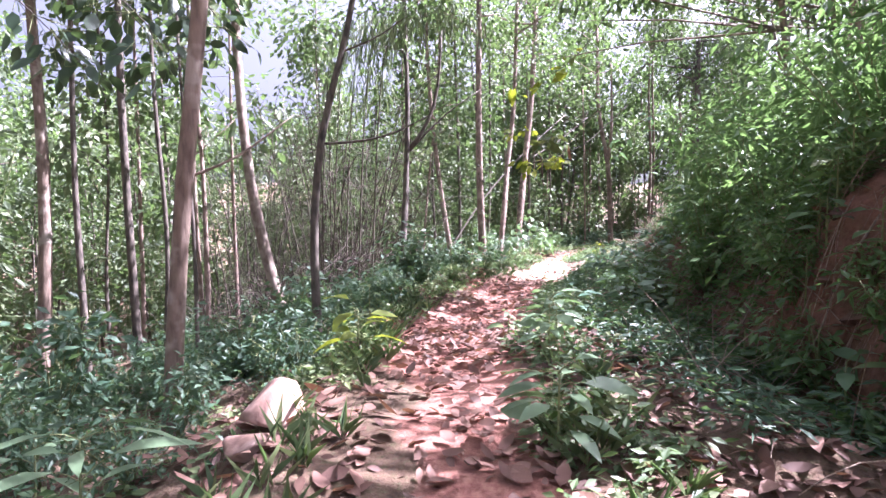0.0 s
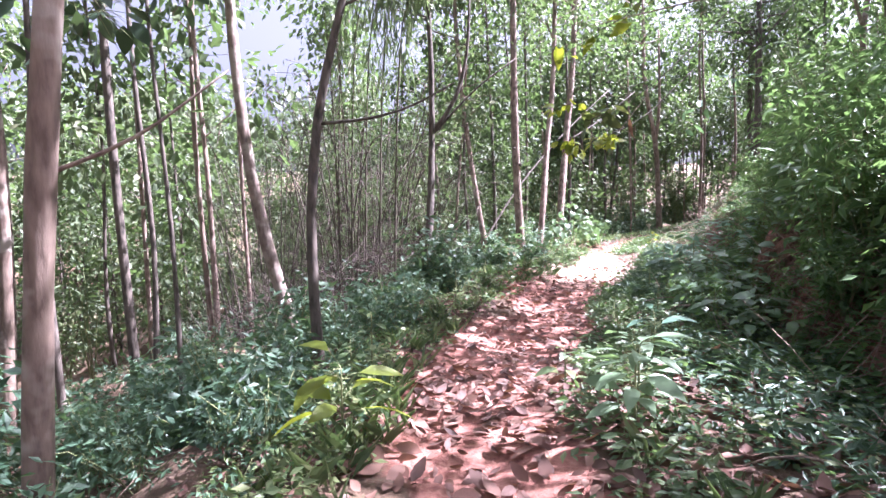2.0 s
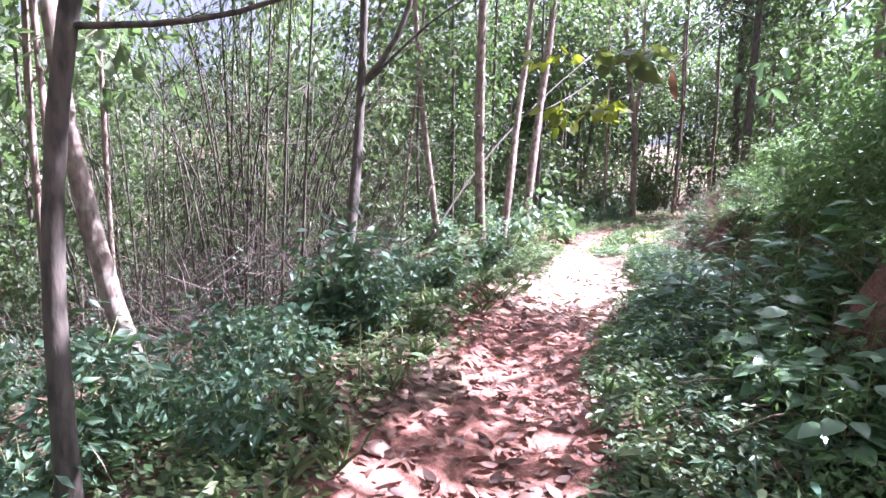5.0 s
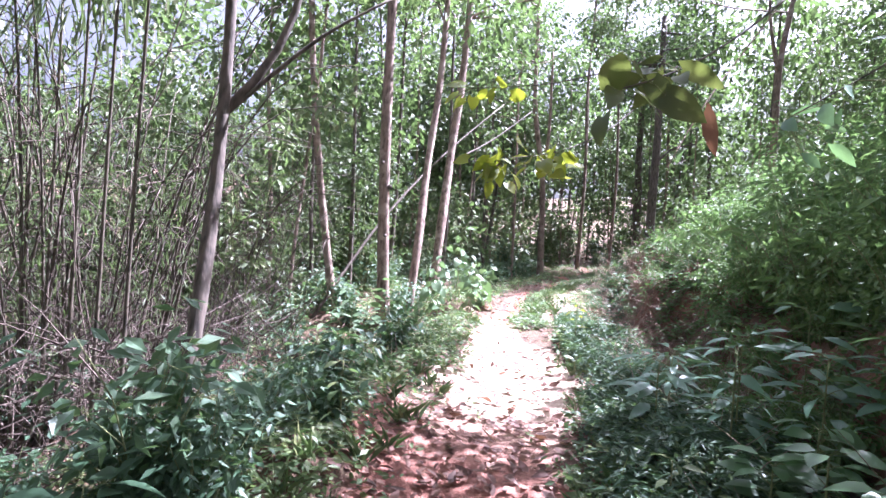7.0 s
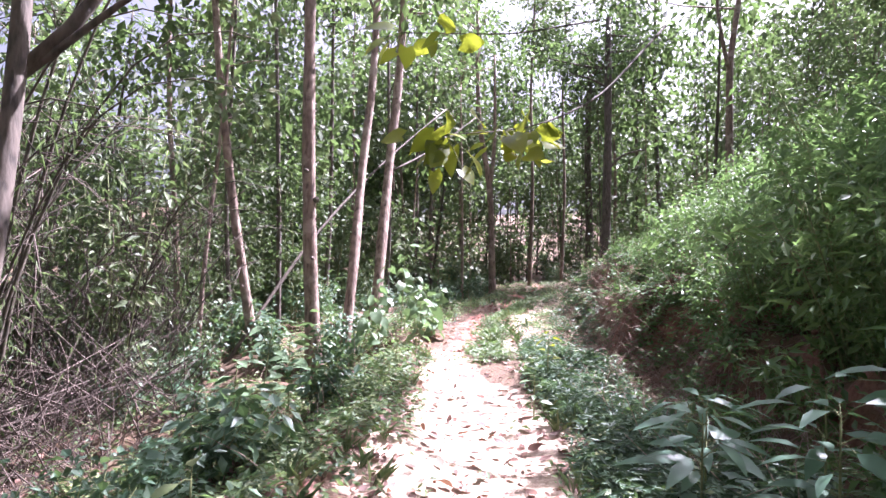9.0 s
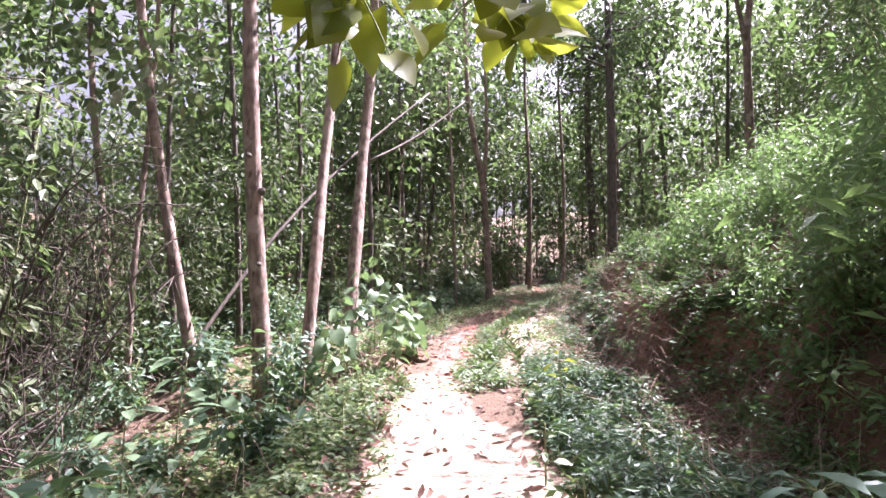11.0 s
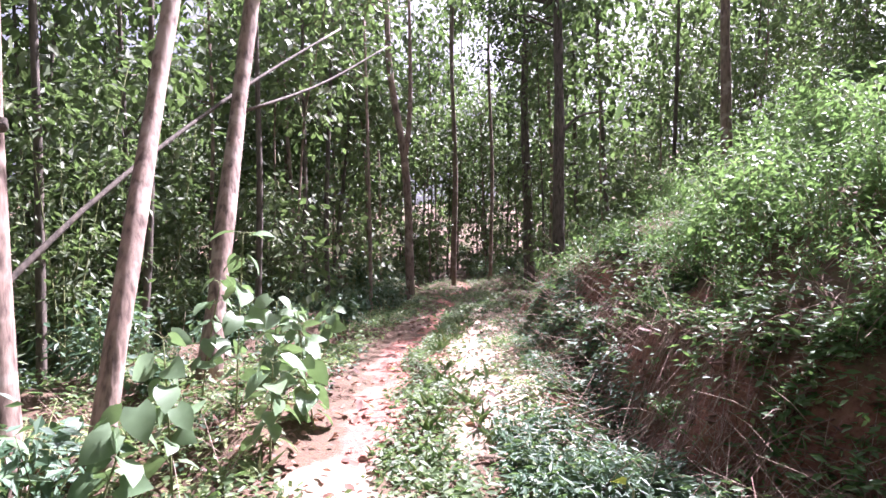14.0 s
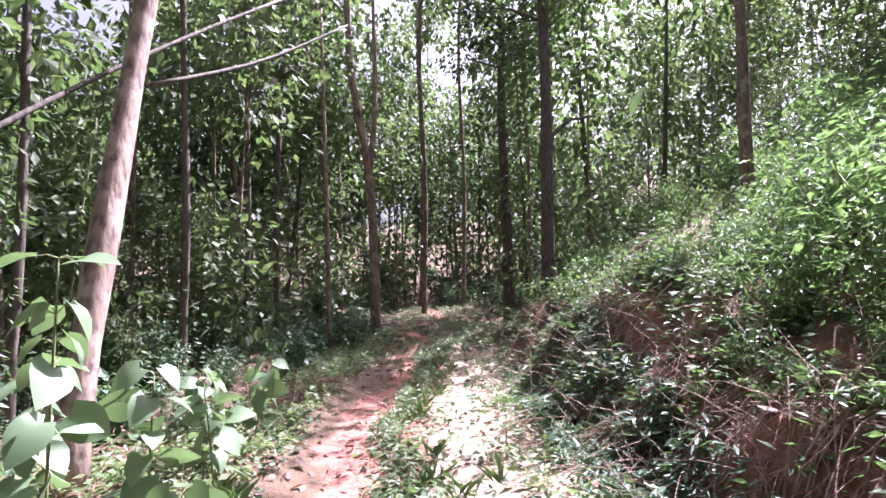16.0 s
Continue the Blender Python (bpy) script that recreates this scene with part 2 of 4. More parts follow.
def worn(d, s):
    """How far the feet have worn the ground bare: one lane at first, two beyond the bend, with a grassy ridge between."""
    mid = np.interp(s, [0, 4, 6, 8, 10, 13, 16, 18, 30], [-0.15, -0.15, -0.1, -0.08, -0.12, 0.0, -0.1, -0.28, -0.28])
    half = np.interp(s, [0, 4, 6, 8, 10, 12, 15.5, 18, 24, 28], [0.36, 0.38, 0.6, 0.72, 0.7, 0.72, 0.62, 0.27, 0.25, 0.12])
    one = 1 - smooth(0.75, 1.2, np.abs(d - mid) / half)
    two = (1 - smooth(0.75, 1.25, np.abs(d - 0.85) / 0.5)) * smooth(16.5, 19, s) * (1 - smooth(25, 28, s))
    return np.maximum(one, two)


def worn_at(x, y):
    """The worn share of the ground at arrays of points, with ragged edges."""
    d, s = trail(x, y)
    return worn(d + 1.5 * rough_at(x * 1.6 + 4, y * 1.6), s)


def gz(x, y):
    return float(ground(np.array([x]), np.array([y]))[0])


# places where the sun reaches the ground through gaps in the crowns: x, y, half width, half length, turn
GAPS = [(2.85, 13.7, 0.64, 2.0, 0.3), (3.6, 16.9, 0.62, 1.7, 0.4), (7.75, 21.4, 0.6, 2.3, 0.5), (1.2, 3.5, 0.55, 0.5, 0.1), (1.75, 4.2, 0.6, 0.9, 0.1), (0.6, 3.0, 0.35, 0.4, 0.0), (-0.75, 3.3, 0.45, 0.5, 0.1), (0.3, 5.3, 0.2, 0.25, 0.1), (8.9, 20.3, 1.3, 2.3, 0.4), (11.0, 28.0, 2.6, 3.5, 0.5), (-2.8, 13.5, 1.5, 1.9, 0.0), (0.5, 7.7, 0.7, 0.22, 0.1), (0.9, 9.0, 0.35, 0.2, 0.3), (1.1, 2.2, 0.3, 0.3, 0.0)]


def lit(x, y, z, grow=1.0):
    """Whether a leaf there would shade one of the sunny places."""
    u = (z - 0.6) / SUN_DIR.z
    gx, gy = x - SUN_DIR.x * u, y - SUN_DIR.y * u
    out = np.zeros(np.shape(x), bool)
    for cx, cy, w, l, ang in GAPS:
        dx, dy = gx - cx, gy - cy
        a, b = dx * math.cos(ang) - dy * math.sin(ang), dx * math.sin(ang) + dy * math.cos(ang)
        out |= (a / (w * grow)) ** 2 + (b / (l * grow)) ** 2 < 1
    return out


# ---- mesh makers ----
def mesh_of(name, verts, faces, material, shade=False):
    me = bpy.data.meshes.new(name)
    me.from_pydata(verts, [], faces)
    me.materials.append(material)
    if shade:
        me.polygons.foreach_set("use_smooth", [True] * len(me.polygons))
    me.update()
    return me


def part(name, me, parent=None, label=""):
    ob = new(name, me)
    if parent:
        ob.parent = parent
    return tagged(ob, label)


def thing(name, x, y, z, label, category, group="", kind=""):
    ob = new(name)
    ob.location = (x, y, z)
    return tagged(ob, label, category, group, kind)


def tube(points, radii, sides=8, lump=0.0):
    """A tapered, slightly lumpy tube along a line of points."""
    pts = np.asarray(points, float)
    verts, faces = [], []
    for i, (p, r) in enumerate(zip(pts, radii)):
        t = pts[min(i + 1, len(pts) - 1)] - pts[max(i - 1, 0)]
        t /= np.linalg.norm(t)
        u = np.cross(t, (0.0, 1.0, 0.0) if abs(t[1]) < 0.9 else (1.0, 0.0, 0.0))
        u /= np.linalg.norm(u)
        v = np.cross(t, u)
        for k in range(sides):
            a = 2 * math.pi * k / sides
            q = r * (1 + lump * rng.normal())
            verts.append(tuple(p + q * (math.cos(a) * u + math.sin(a) * v)))
    for i in range(len(pts) - 1):
        for k in range(sides):
            a, b = i * sides + k, i * sides + (k + 1) % sides
            faces.append((a, b, b + sides, a + sides))
    faces.append(tuple(range(sides))[::-1])
    faces.append(tuple(range((len(pts) - 1) * sides, len(pts) * sides)))
    return verts, faces


def joined(pieces):
    verts, faces = [], []
    for v, f in pieces:
        o = len(verts)
        verts += v
        faces += [tuple(i + o for i in q) for q in f]
    return verts, faces


def bend(points, n=9):
    """A smooth line through a few points."""
    p = np.asarray(points, float)
    s = np.concatenate([[0], np.cumsum(np.linalg.norm(p[1:] - p[:-1], axis=1))])
    t = np.linspace(0, s[-1], n)
    q = np.stack([np.interp(t, s, p[:, k]) for k in range(3)], 1)
    for _ in range(2):
        q[1:-1] = (q[:-2] + 2 * q[1:-1] + q[2:]) / 4
    return q


def unit(v):
    return v / np.maximum(np.linalg.norm(v, axis=-1, keepdims=True), 1e-9)


def leaves(base, way, length, wide, fine=False, droop=0.25, heart=False, up=None):
    """Leaf blades folded along the midrib. base, way: n x 3; length: n; wide: width over length."""
    n = len(base)
    way = unit(np.asarray(way, float))
    if up is None:
        up = unit(rng.normal(0, 0.45, (n, 3)) + (0, 0, 1))
    sidev = unit(np.cross(way, up))
    nrm = unit(np.cross(sidev, way))
    L = np.asarray(length, float)[:, None] * np.ones((n, 1))
    W = L * wide * 0.5
    if not fine:
        mid = base + way * L * 0.45 - nrm * W * 0.25
        rows = [base, mid + sidev * W, base + way * L - nrm * L * droop, mid - sidev * W]
        faces = [(0, 1, 2), (0, 2, 3)]
    else:
        prof = [(0.0, 0.66, 0.0), (0.22, 1.0, -0.02), (0.5, 0.93, 0.2), (0.78, 0.56, 0.55)] if heart else [(0.0, 0.06, 0), (0.3, 0.85, 0.05), (0.6, 0.9, 0.3), (0.85, 0.5, 0.65)]
        rows, faces = [], []
        for t, w, dr in prof:
            c = base + way * L * t - nrm * L * droop * dr
            back = way * L * (0.16 if heart and t == 0 else 0.0)
            rows += [c - sidev * W * w + nrm * W * w * 0.14 - back, c, c + sidev * W * w + nrm * W * w * 0.14 - back]
        rows.append(base + way * L * 1.05 - nrm * L * droop)
        for i in range(3):
            a = 3 * i
            faces += [(a, a + 1, a + 4, a + 3), (a + 1, a + 2, a + 5, a + 4)]
        faces += [(9, 10, 12), (10, 11, 12)]
    k = len(rows)
    v = np.stack(rows, 1).reshape(-1, 3)
    f = [tuple(i * k + j for j in q) for i in range(n) for q in faces]
    return v.tolist(), f


def ball(n):
    return unit(rng.normal(size=(n, 3)))


def blobs(n, centres, radius, flat=0.7):
    """n points in clumps about the centres, denser towards the rim."""
    c = np.asarray(centres)[rng.integers(0, len(centres), n)]
    r = ball(n) * (rng.uniform(0.15, 1, n) ** 0.5)[:, None] * radius
    r[:, 2] *= flat
    return c + r, r

# ---- ground ----
def axis(lo, hi, step, far_lo, far_hi):
    a = list(np.arange(lo, hi, step))
    s = step
    while a[-1] < far_hi:
        s *= 1.28
        a.append(a[-1] + s)
    s = step
    while a[0] > far_lo:
        s *= 1.28
        a.insert(0, a[0] - s)
    return np.array(a)


gx_, gy_ = axis(-6, 13, 0.11, -900, 900), axis(-2, 30, 0.13, -900, 900)
X, Y = np.meshgrid(gx_, gy_)
Z = ground(X, Y)
D, S = trail(X, Y)
n_x, n_y = len(gx_), len(gy_)
idx = np.arange(n_x * n_y).reshape(n_y, n_x)
quads = np.stack([idx[:-1, :-1], idx[:-1, 1:], idx[1:, 1:], idx[1:, :-1]], -1).reshape(-1, 4)
g_mesh = mesh_of("ground", np.stack([X, Y, Z], -1).reshape(-1, 3).tolist(), quads.tolist(), M_EARTH, True)
slope = np.hypot(*np.gradient(Z, gy_, gx_)[::1])
bare = worn_at(X, Y) * 0.52 + 0.42 * smooth(0.8, 1.3, slope) * (D > 0) + 0.12 * (1 - smooth(0.8, 2.0, np.abs(D)))
attr = g_mesh.attributes.new("bare", "FLOAT", "POINT")
attr.data.foreach_set("value", bare.ravel().astype(np.float32))
# trail stretch beyond the bend, painted paler to look sunlit
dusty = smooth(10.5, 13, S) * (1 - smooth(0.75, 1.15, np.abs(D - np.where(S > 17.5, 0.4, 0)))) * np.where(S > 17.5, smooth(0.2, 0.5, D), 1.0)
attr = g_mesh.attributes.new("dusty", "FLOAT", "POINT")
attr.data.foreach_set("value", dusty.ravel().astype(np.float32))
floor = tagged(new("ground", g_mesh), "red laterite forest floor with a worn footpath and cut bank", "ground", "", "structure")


# ---- trees ----
def crown_mesh(name, centres, n, radius, size, material, wide=0.58, gap=False, at=(0, 0, 0), flat=0.75):
    p, r = blobs(n, centres, radius, flat)
    if gap:
        w = p + np.asarray(at)
        keep = ~lit(w[:, 0], w[:, 1], w[:, 2]) 
        p, r = p[keep], r[keep]
    way = unit(unit(r) + rng.normal(0, 0.6, p.shape) + (0, 0, -0.35))
    v, f = leaves(p, way, rng.uniform(0.7, 1.3, len(p)) * size, wide)
    return mesh_of(name, v, f, material)


def limbs(trunk, centres, r0, sides=5):
    """Thin limbs from the trunk out to the clumps."""
    out = []
    for c in centres:
        c = np.asarray(c)
        k = np.argmin(np.abs(trunk[:, 2] - (c[2] - 0.6)))
        s = trunk[k]
        m = (s + c) / 2 + rng.normal(0, 0.12, 3)
        out.append(tube([s, m, c], (r0, r0 * 0.7, r0 * 0.3), sides))
    return out


def forest_tree(kind, height, r, clumps, n, size, material=None, low=0.25):
    """A slender young forest tree built about its own foot."""
    lean = rng.normal(0, 0.35, 2)
    pts = [(0, 0, -0.3)]
    for k in range(1, 6):
        h = height * k / 5
        pts.append((lean[0] * k / 5 + rng.normal(0, 0.08), lean[1] * k / 5 + rng.normal(0, 0.08), h))
    line = bend(pts, 12)
    centres = []
    for _ in range(clumps):
        h = rng.uniform(low, 1.0)
        i = int(h * 11)
        a, q = rng.uniform(0, 6.28), rng.uniform(0.3, 1.3) * (1.15 - 0.5 * h)
        centres.append(line[i] + (math.cos(a) * q, math.sin(a) * q, rng.uniform(0, 0.5)))
    ob = thing("tree", 0, 0, -50, "slender young forest tree with thin brown trunk and sparse leaves", "tree", "forest trees")
    part("trunk", mesh_of("trunk", *tube(line, np.linspace(r, r * 0.3, 12) * rng.uniform(0.9, 1.1, 12), 6), kind, True), ob)
    tagged(part("branchwork", mesh_of("branchwork", *joined(limbs(line, centres[::2], r * 0.3, 3)), kind, True), ob), kind="stuff")
    part("crown", crown_mesh("crown", centres, int(n * 0.6), 0.85, size * 1.3, material or M_FOREST), ob)
    return ob


def stand_tree(points, r0, r1, bark, label, crown=True, forks=(), crown_n=900, name="tree"):
    """A tree of known trunk line (world points from the foot up), with forks: lists of points and start radius."""
    pts = np.asarray(points, float)
    foot = pts[0].copy()
    foot[2] = gz(foot[0], foot[1])
    ob = thing(name, *foot, label, "tree")
    low = pts.copy()
    low[0, 2] = foot[2] - 0.25
    loc = bend(low - foot, 16)
    rad = np.linspace(r0, r1, 16)
    rad[:2] *= (1.35, 1.08)
    part("trunk", mesh_of("trunk", *tube(loc, rad * rng.uniform(0.93, 1.09, 16), 12, 0.035), bark, True), ob)
    for line, r in forks:
        part("branch", mesh_of("branch", *tube(bend(np.asarray(line) - foot, 8), np.linspace(r, r * 0.45, 8), 7, 0.03), bark, True), ob)
    if crown:
        top = loc[-1]
        centres = [top + (rng.normal(0, 0.9), rng.normal(0, 0.9), rng.uniform(-1.6, 0.8)) for _ in range(9)]
        tagged(part("branchwork", mesh_of("branchwork", *joined(limbs(loc, centres, r1 * 0.5)), bark, True), ob), kind="stuff")
        part("crown", crown_mesh("crown", centres, crown_n, 0.85, 0.16, M_FOREST, gap=True, at=foot), ob)
    return ob


stand_tree([(-1.9, 4.42, 0.2), (-1.83, 4.42, 1.3), (-1.74, 4.42, 2.3), (-1.66, 4.45, 3.2), (-1.5, 4.7, 7.5)], 0.058, 0.04, M_BARK, "slim brown tree trunk with bark patches beside the footpath",
           forks=[([(-1.78, 4.43, 1.85), (-1.5, 4.6, 2.0), (-1.15, 4.8, 2.35)], 0.011)])
stand_tree([(-2.5, 10.95, -0.4), (-2.88, 10.95, 0.55), (-3.15, 10.95, 1.6), (-3.36, 10.95, 2.9), (-3.5, 10.95, 4.5), (-3.6, 11.1, 6.2), (-3.6, 11.2, 8.5)], 0.105, 0.06, M_LEAN, "leaning slim tree with sunlit pale lower trunk")
stand_tree([(-1.5, 7.9, 0.1), (-1.6, 7.9, 1.4), (-1.53, 7.95, 2.6), (-1.32, 8.0, 3.5), (-1.1, 8.1, 4.3), (-0.9, 8.2, 7.0)], 0.058, 0.03, M_DARKBARK, "thin dark crooked tree with one long side branch",
           forks=[([(-1.53, 7.95, 2.6), (-1.1, 7.95, 2.62), (-0.6, 8.0, 2.72), (-0.1, 8.0, 3.0)], 0.02), ([(-1.25, 8.05, 3.8), (-0.8, 8.1, 4.0), (-0.4, 8.1, 4.3)], 0.015)])
stand_tree([(-0.62, 11.6, 0.4), (-0.55, 11.8, 1.2), (-0.5, 12.1, 2.3), (-0.5, 12.25, 3.1), (-0.48, 12.3, 4.0), (-0.6, 12.4, 7.0)], 0.068, 0.036, M_DARKBARK, "dark forked tree at the edge of the footpath",
           forks=[([(-0.5, 12.25, 3.08), (-0.1, 12.3, 3.5), (0.15, 12.35, 4.3), (0.2, 12.4, 5.6)], 0.045), ([(-0.5, 12.25, 3.05), (0.3, 12.3, 3.9), (1.0, 12.4, 4.4)], 0.025)])
stand_tree([(0.85, 18.5, 0.2), (0.55, 18.5, 2.0), (0.25, 18.5, 4.0), (0.0, 18.6, 6.5), (-0.1, 18.7, 9.0)], 0.085, 0.045, M_PALE, "slim pale tree leaning away from the footpath")
knotty = stand_tree([(1.72, 17.45, 0.4), (1.6, 17.5, 2.0), (1.55, 17.5, 3.0), (1.5, 17.55, 5.5), (1.5, 17.6, 9.0)], 0.115, 0.07, M_PALE, "straight pale grey-brown tree trunk with a dark knot")
stand_tree([(2.15, 17.6, 0.5), (2.32, 17.74, 1.75), (2.52, 18.5, 3.4), (2.8, 18.9, 5.5), (2.9, 19.2, 9.0)], 0.085, 0.055, M_PALE, "slim pale tree leaning towards the footpath")
stand_tree([(3.05, 19.6, 0.6), (3.25, 20.0, 2.3), (3.5, 20.6, 4.2), (3.75, 20.9, 6.0), (3.9, 21.1, 9.5)], 0.115, 0.075, M_PALE, "stout pale brown tree trunk beside a leaning pole")
stand_tree([(9.0, 27.6, 0.8), (8.9, 27.5, 2.8), (8.74, 27.4, 4.84), (8.2, 27.4, 7.0), (8.1, 27.4, 11.0)], 0.13, 0.06, M_PALE, "tall slim tree forking above the footpath",
           forks=[([(8.74, 27.4, 4.84), (8.9, 27.4, 6.0), (8.8, 27.4, 9.5)], 0.08)])
stand_tree([(11.25, 23.9, 2.8), (11.3, 23.95, 3.8), (11.35, 24.0, 5.5), (11.4, 24.2, 10.0)], 0.16, 0.09, M_DARKBARK, "dark straight tree on top of the bank", crown_n=1500,
           forks=[([(11.33, 24.0, 5.0), (11.9, 24.0, 5.6), (12.8, 24.0, 5.8)], 0.05)])
stand_tree([(13.1, 27.6, 2.5), (13.0, 27.6, 4.0), (12.9, 27.7, 6.5), (13.0, 27.7, 10.0)], 0.18, 0.08, M_DARKBARK, "dark tree trunk wrapped in leaves on the bank", crown_n=3200)
stand_tree([(12.8, 20.5, 5), (12.7, 20.5, 7.5), (13.2, 20.5, 10.5)], 0.12, 0.06, M_BARK, "forked tree high on the slope",
           forks=[([(12.7, 20.5, 7.3), (12.2, 20.4, 8.6), (12.1, 20.4, 10)], 0.06)])
stand_tree([(6.0, 8.6, 3), (6.05, 8.6, 4.5), (6.1, 8.7, 8.0)], 0.13, 0.1, M_PALE, "grey tree trunk rising from bushes on the bank")

for line, r, bark in (([(-5.5, 11.5, -1), (-5.75, 11.5, 2.5), (-5.9, 11.6, 5.5), (-6.0, 11.8, 9)], 0.085, M_DARKBARK), ([(-6.6, 14.0, -1), (-6.7, 14.0, 3), (-6.9, 14.1, 8.5)], 0.05, M_PALE),
                      ([(-4.9, 13.4, -1), (-5.0, 13.4, 2.6), (-5.25, 13.5, 5), (-5.3, 13.6, 9)], 0.06, M_PALE), ([(-4.5, 14.2, -1), (-4.65, 14.2, 3), (-4.75, 14.3, 8)], 0.045, M_PALE),
                      ([(-4.4, 10.0, -1), (-4.3, 10.0, 1.2), (-4.6, 10.1, 4), (-4.7, 10.2, 8)], 0.04, M_DARKBARK), ([(-5.0, 9.0, -1), (-5.2, 9.0, 2), (-5.3, 9.1, 7)], 0.05, M_DARKBARK),
                      ([(-3.3, 8.6, -1), (-3.35, 8.6, 1.5), (-3.6, 8.7, 4), (-3.7, 8.8, 7)], 0.03, M_DARKBARK), ([(0.4, 20.2, 0), (0.2, 20.2, 3), (0.3, 20.4, 8)], 0.05, M_DARKBARK),
                      ([(1.3, 21.6, 0), (1.25, 21.6, 3), (1.0, 21.7, 9)], 0.06, M_DARKBARK), ([(4.3, 24.2, 0), (4.35, 24.2, 3), (4.2, 24.4, 9)], 0.07, M_DARKBARK),
                      ([(5.5, 25.8, 0), (5.6, 25.8, 3), (5.5, 26.0, 9)], 0.06, M_DARKBARK), ([(6.6, 27.4, 0), (6.5, 27.4, 3), (6.7, 27.5, 9)], 0.07, M_DARKBARK),
                      ([(7.4, 26.4, 0), (7.35, 26.4, 3), (7.2, 26.5, 8)], 0.05, M_PALE), ([(2.4, 22.6, 0), (2.5, 22.6, 3), (2.45, 22.8, 9)], 0.06, M_DARKBARK)):
    stand_tree(line, r, r * 0.55, bark, "slender straight tree trunk in the shaded woods", crown_n=650)

for x, y, h in ((12.2, 31.0, 13.0), (14.3, 31.9, 14.0), (15.9, 30.2, 13.5), (13.2, 33.0, 15.0)):
    stand_tree([(x, y, 1), (x + 0.1, y, h * 0.4), (x - 0.1, y + 0.1, h * 0.7), (x, y, h)], 0.075, 0.045, M_BARK, "tall slim tree with its crown high above the woods", crown_n=1500)

for kx, ky, kz, kr in ((1.66, 17.42, 2.95, 0.05), (1.62, 17.41, 2.05, 0.04), (1.5, 17.42, 3.4, 0.04)):
    bm = bmesh.new()
    bmesh.ops.create_icosphere(bm, subdivisions=2, radius=kr)
    for v in bm.verts:
        v.co *= 1 + 0.3 * noise.noise(v.co * 30)
    me = bpy.data.meshes.new("knot")
    bm.to_mesh(me)
    bm.free()
    me.materials.append(M_DARKBARK)
    ob = part("knot", me, knotty, "dark swollen knot")
    ob.location = Vector((kx, ky, kz)) - knotty.location

# a leaning dead pole caught in the stout tree
pole = tagged(new("leaning_pole", mesh_of("leaning_pole", *tube(bend([(0.3, 18.1, gz(0.3, 18.1) - 0.1), (1.7, 19.25, 2.36), (3.4, 20.8, 4.2), (5.3, 22.2, 5.9)], 12), np.linspace(0.032, 0.018, 12), 8, 0.04), M_DARKBARK, True)),
              "thin dead pole leaning through the trees", "fallen trunk")
pole2 = tagged(new("leaning_pole", mesh_of("leaning_pole", *tube(bend([(3.6, 20.75, 4.0), (4.8, 21.6, 4.7), (6.3, 22.6, 5.9)], 9), np.linspace(0.026, 0.014, 9), 7, 0.04), M_DARKBARK, True)),
               "thin grey branch leaning across the stout tree", "fallen branch")

rng = np.random.default_rng(31)
# shade trees, added only so that their crowns over the footpath block the sun
for tx, ty, hh in ((5.6, 4.2, 7.0), (6.4, 8.6, 6.8), (6.9, 5.9, 6.4), (7.4, 12.0, 6.5), (9.6, 11.6, 6.0), (12.2, 14.2, 6.0), (10.4, 14.6, 5.5), (4.2, -0.8, 8.0), (-3.2, 1.0, 9.0), (-5.6, 8.8, 10.0)):
    tz = gz(tx, ty)
    ob = thing("tree", tx, ty, tz, "tall tree added for shade, with a leafy crown over the footpath", "tree", "shade trees")
    line = bend([(0, 0, -0.3), (0.1, 0.1, hh * 0.3), (-0.2, 0.2, hh * 0.6), (-0.3, 0.1, hh)], 12)
    side = -0.9 if tx > 0 else 0.9
    cs = [q for q in (np.array((side * (rng.uniform(2.2, 6.6) if 5 < tx < 8 else rng.uniform(-0.6, 5.6 if tx > 5 else 3.0)) + rng.normal(0, 0.6), rng.normal(0, 1.9), hh * rng.uniform(0.62, 1.0))) for _ in range(30)) if not lit(q[0] + tx, q[1] + ty, q[2] + tz, 1.35).any()]
    part("trunk", mesh_of("trunk", *tube(line, np.linspace(0.1, 0.04, 12), 9, 0.02), M_BARK, True), ob)
    tagged(part("branchwork", mesh_of("branchwork", *joined(limbs(line, cs, 0.03)), M_BARK, True), ob), kind="stuff")
    part("crown", crown_mesh("crown", cs, 2700 if tx > 10 else 1300 if 4 < tx < 6 else 2600, 0.95, 0.2, M_FOREST, 0.5, True, (tx, ty, tz)), ob)

rng = np.random.default_rng(32)
PROTO = [forest_tree(b, h, r, c, n, s, None, lo) for b, h, r, c, n, s, lo in (
    (M_BARK, 9.0, 0.05, 26, 2000, 0.17, 0.4), (M_DARKBARK, 10.0, 0.055, 28, 2000, 0.18, 0.45), (M_DARKBARK, 8.0, 0.05, 26, 1900, 0.16, 0.12),
    (M_BARK, 7.0, 0.035, 22, 1800, 0.15, 0.1), (M_PALE, 11.0, 0.06, 28, 2100, 0.18, 0.42), (M_DARKBARK, 9.5, 0.06, 30, 2100, 0.17, 0.3))]
FAR = [forest_tree(M_BARK, h, 0.06, 26, 850, 0.27, None, lo) for h, lo in ((9.5, 0.1), (8.0, 0.1), (10.5, 0.3))]
rng = np.random.default_rng(33)
placed, stand = [], []
tries = 0
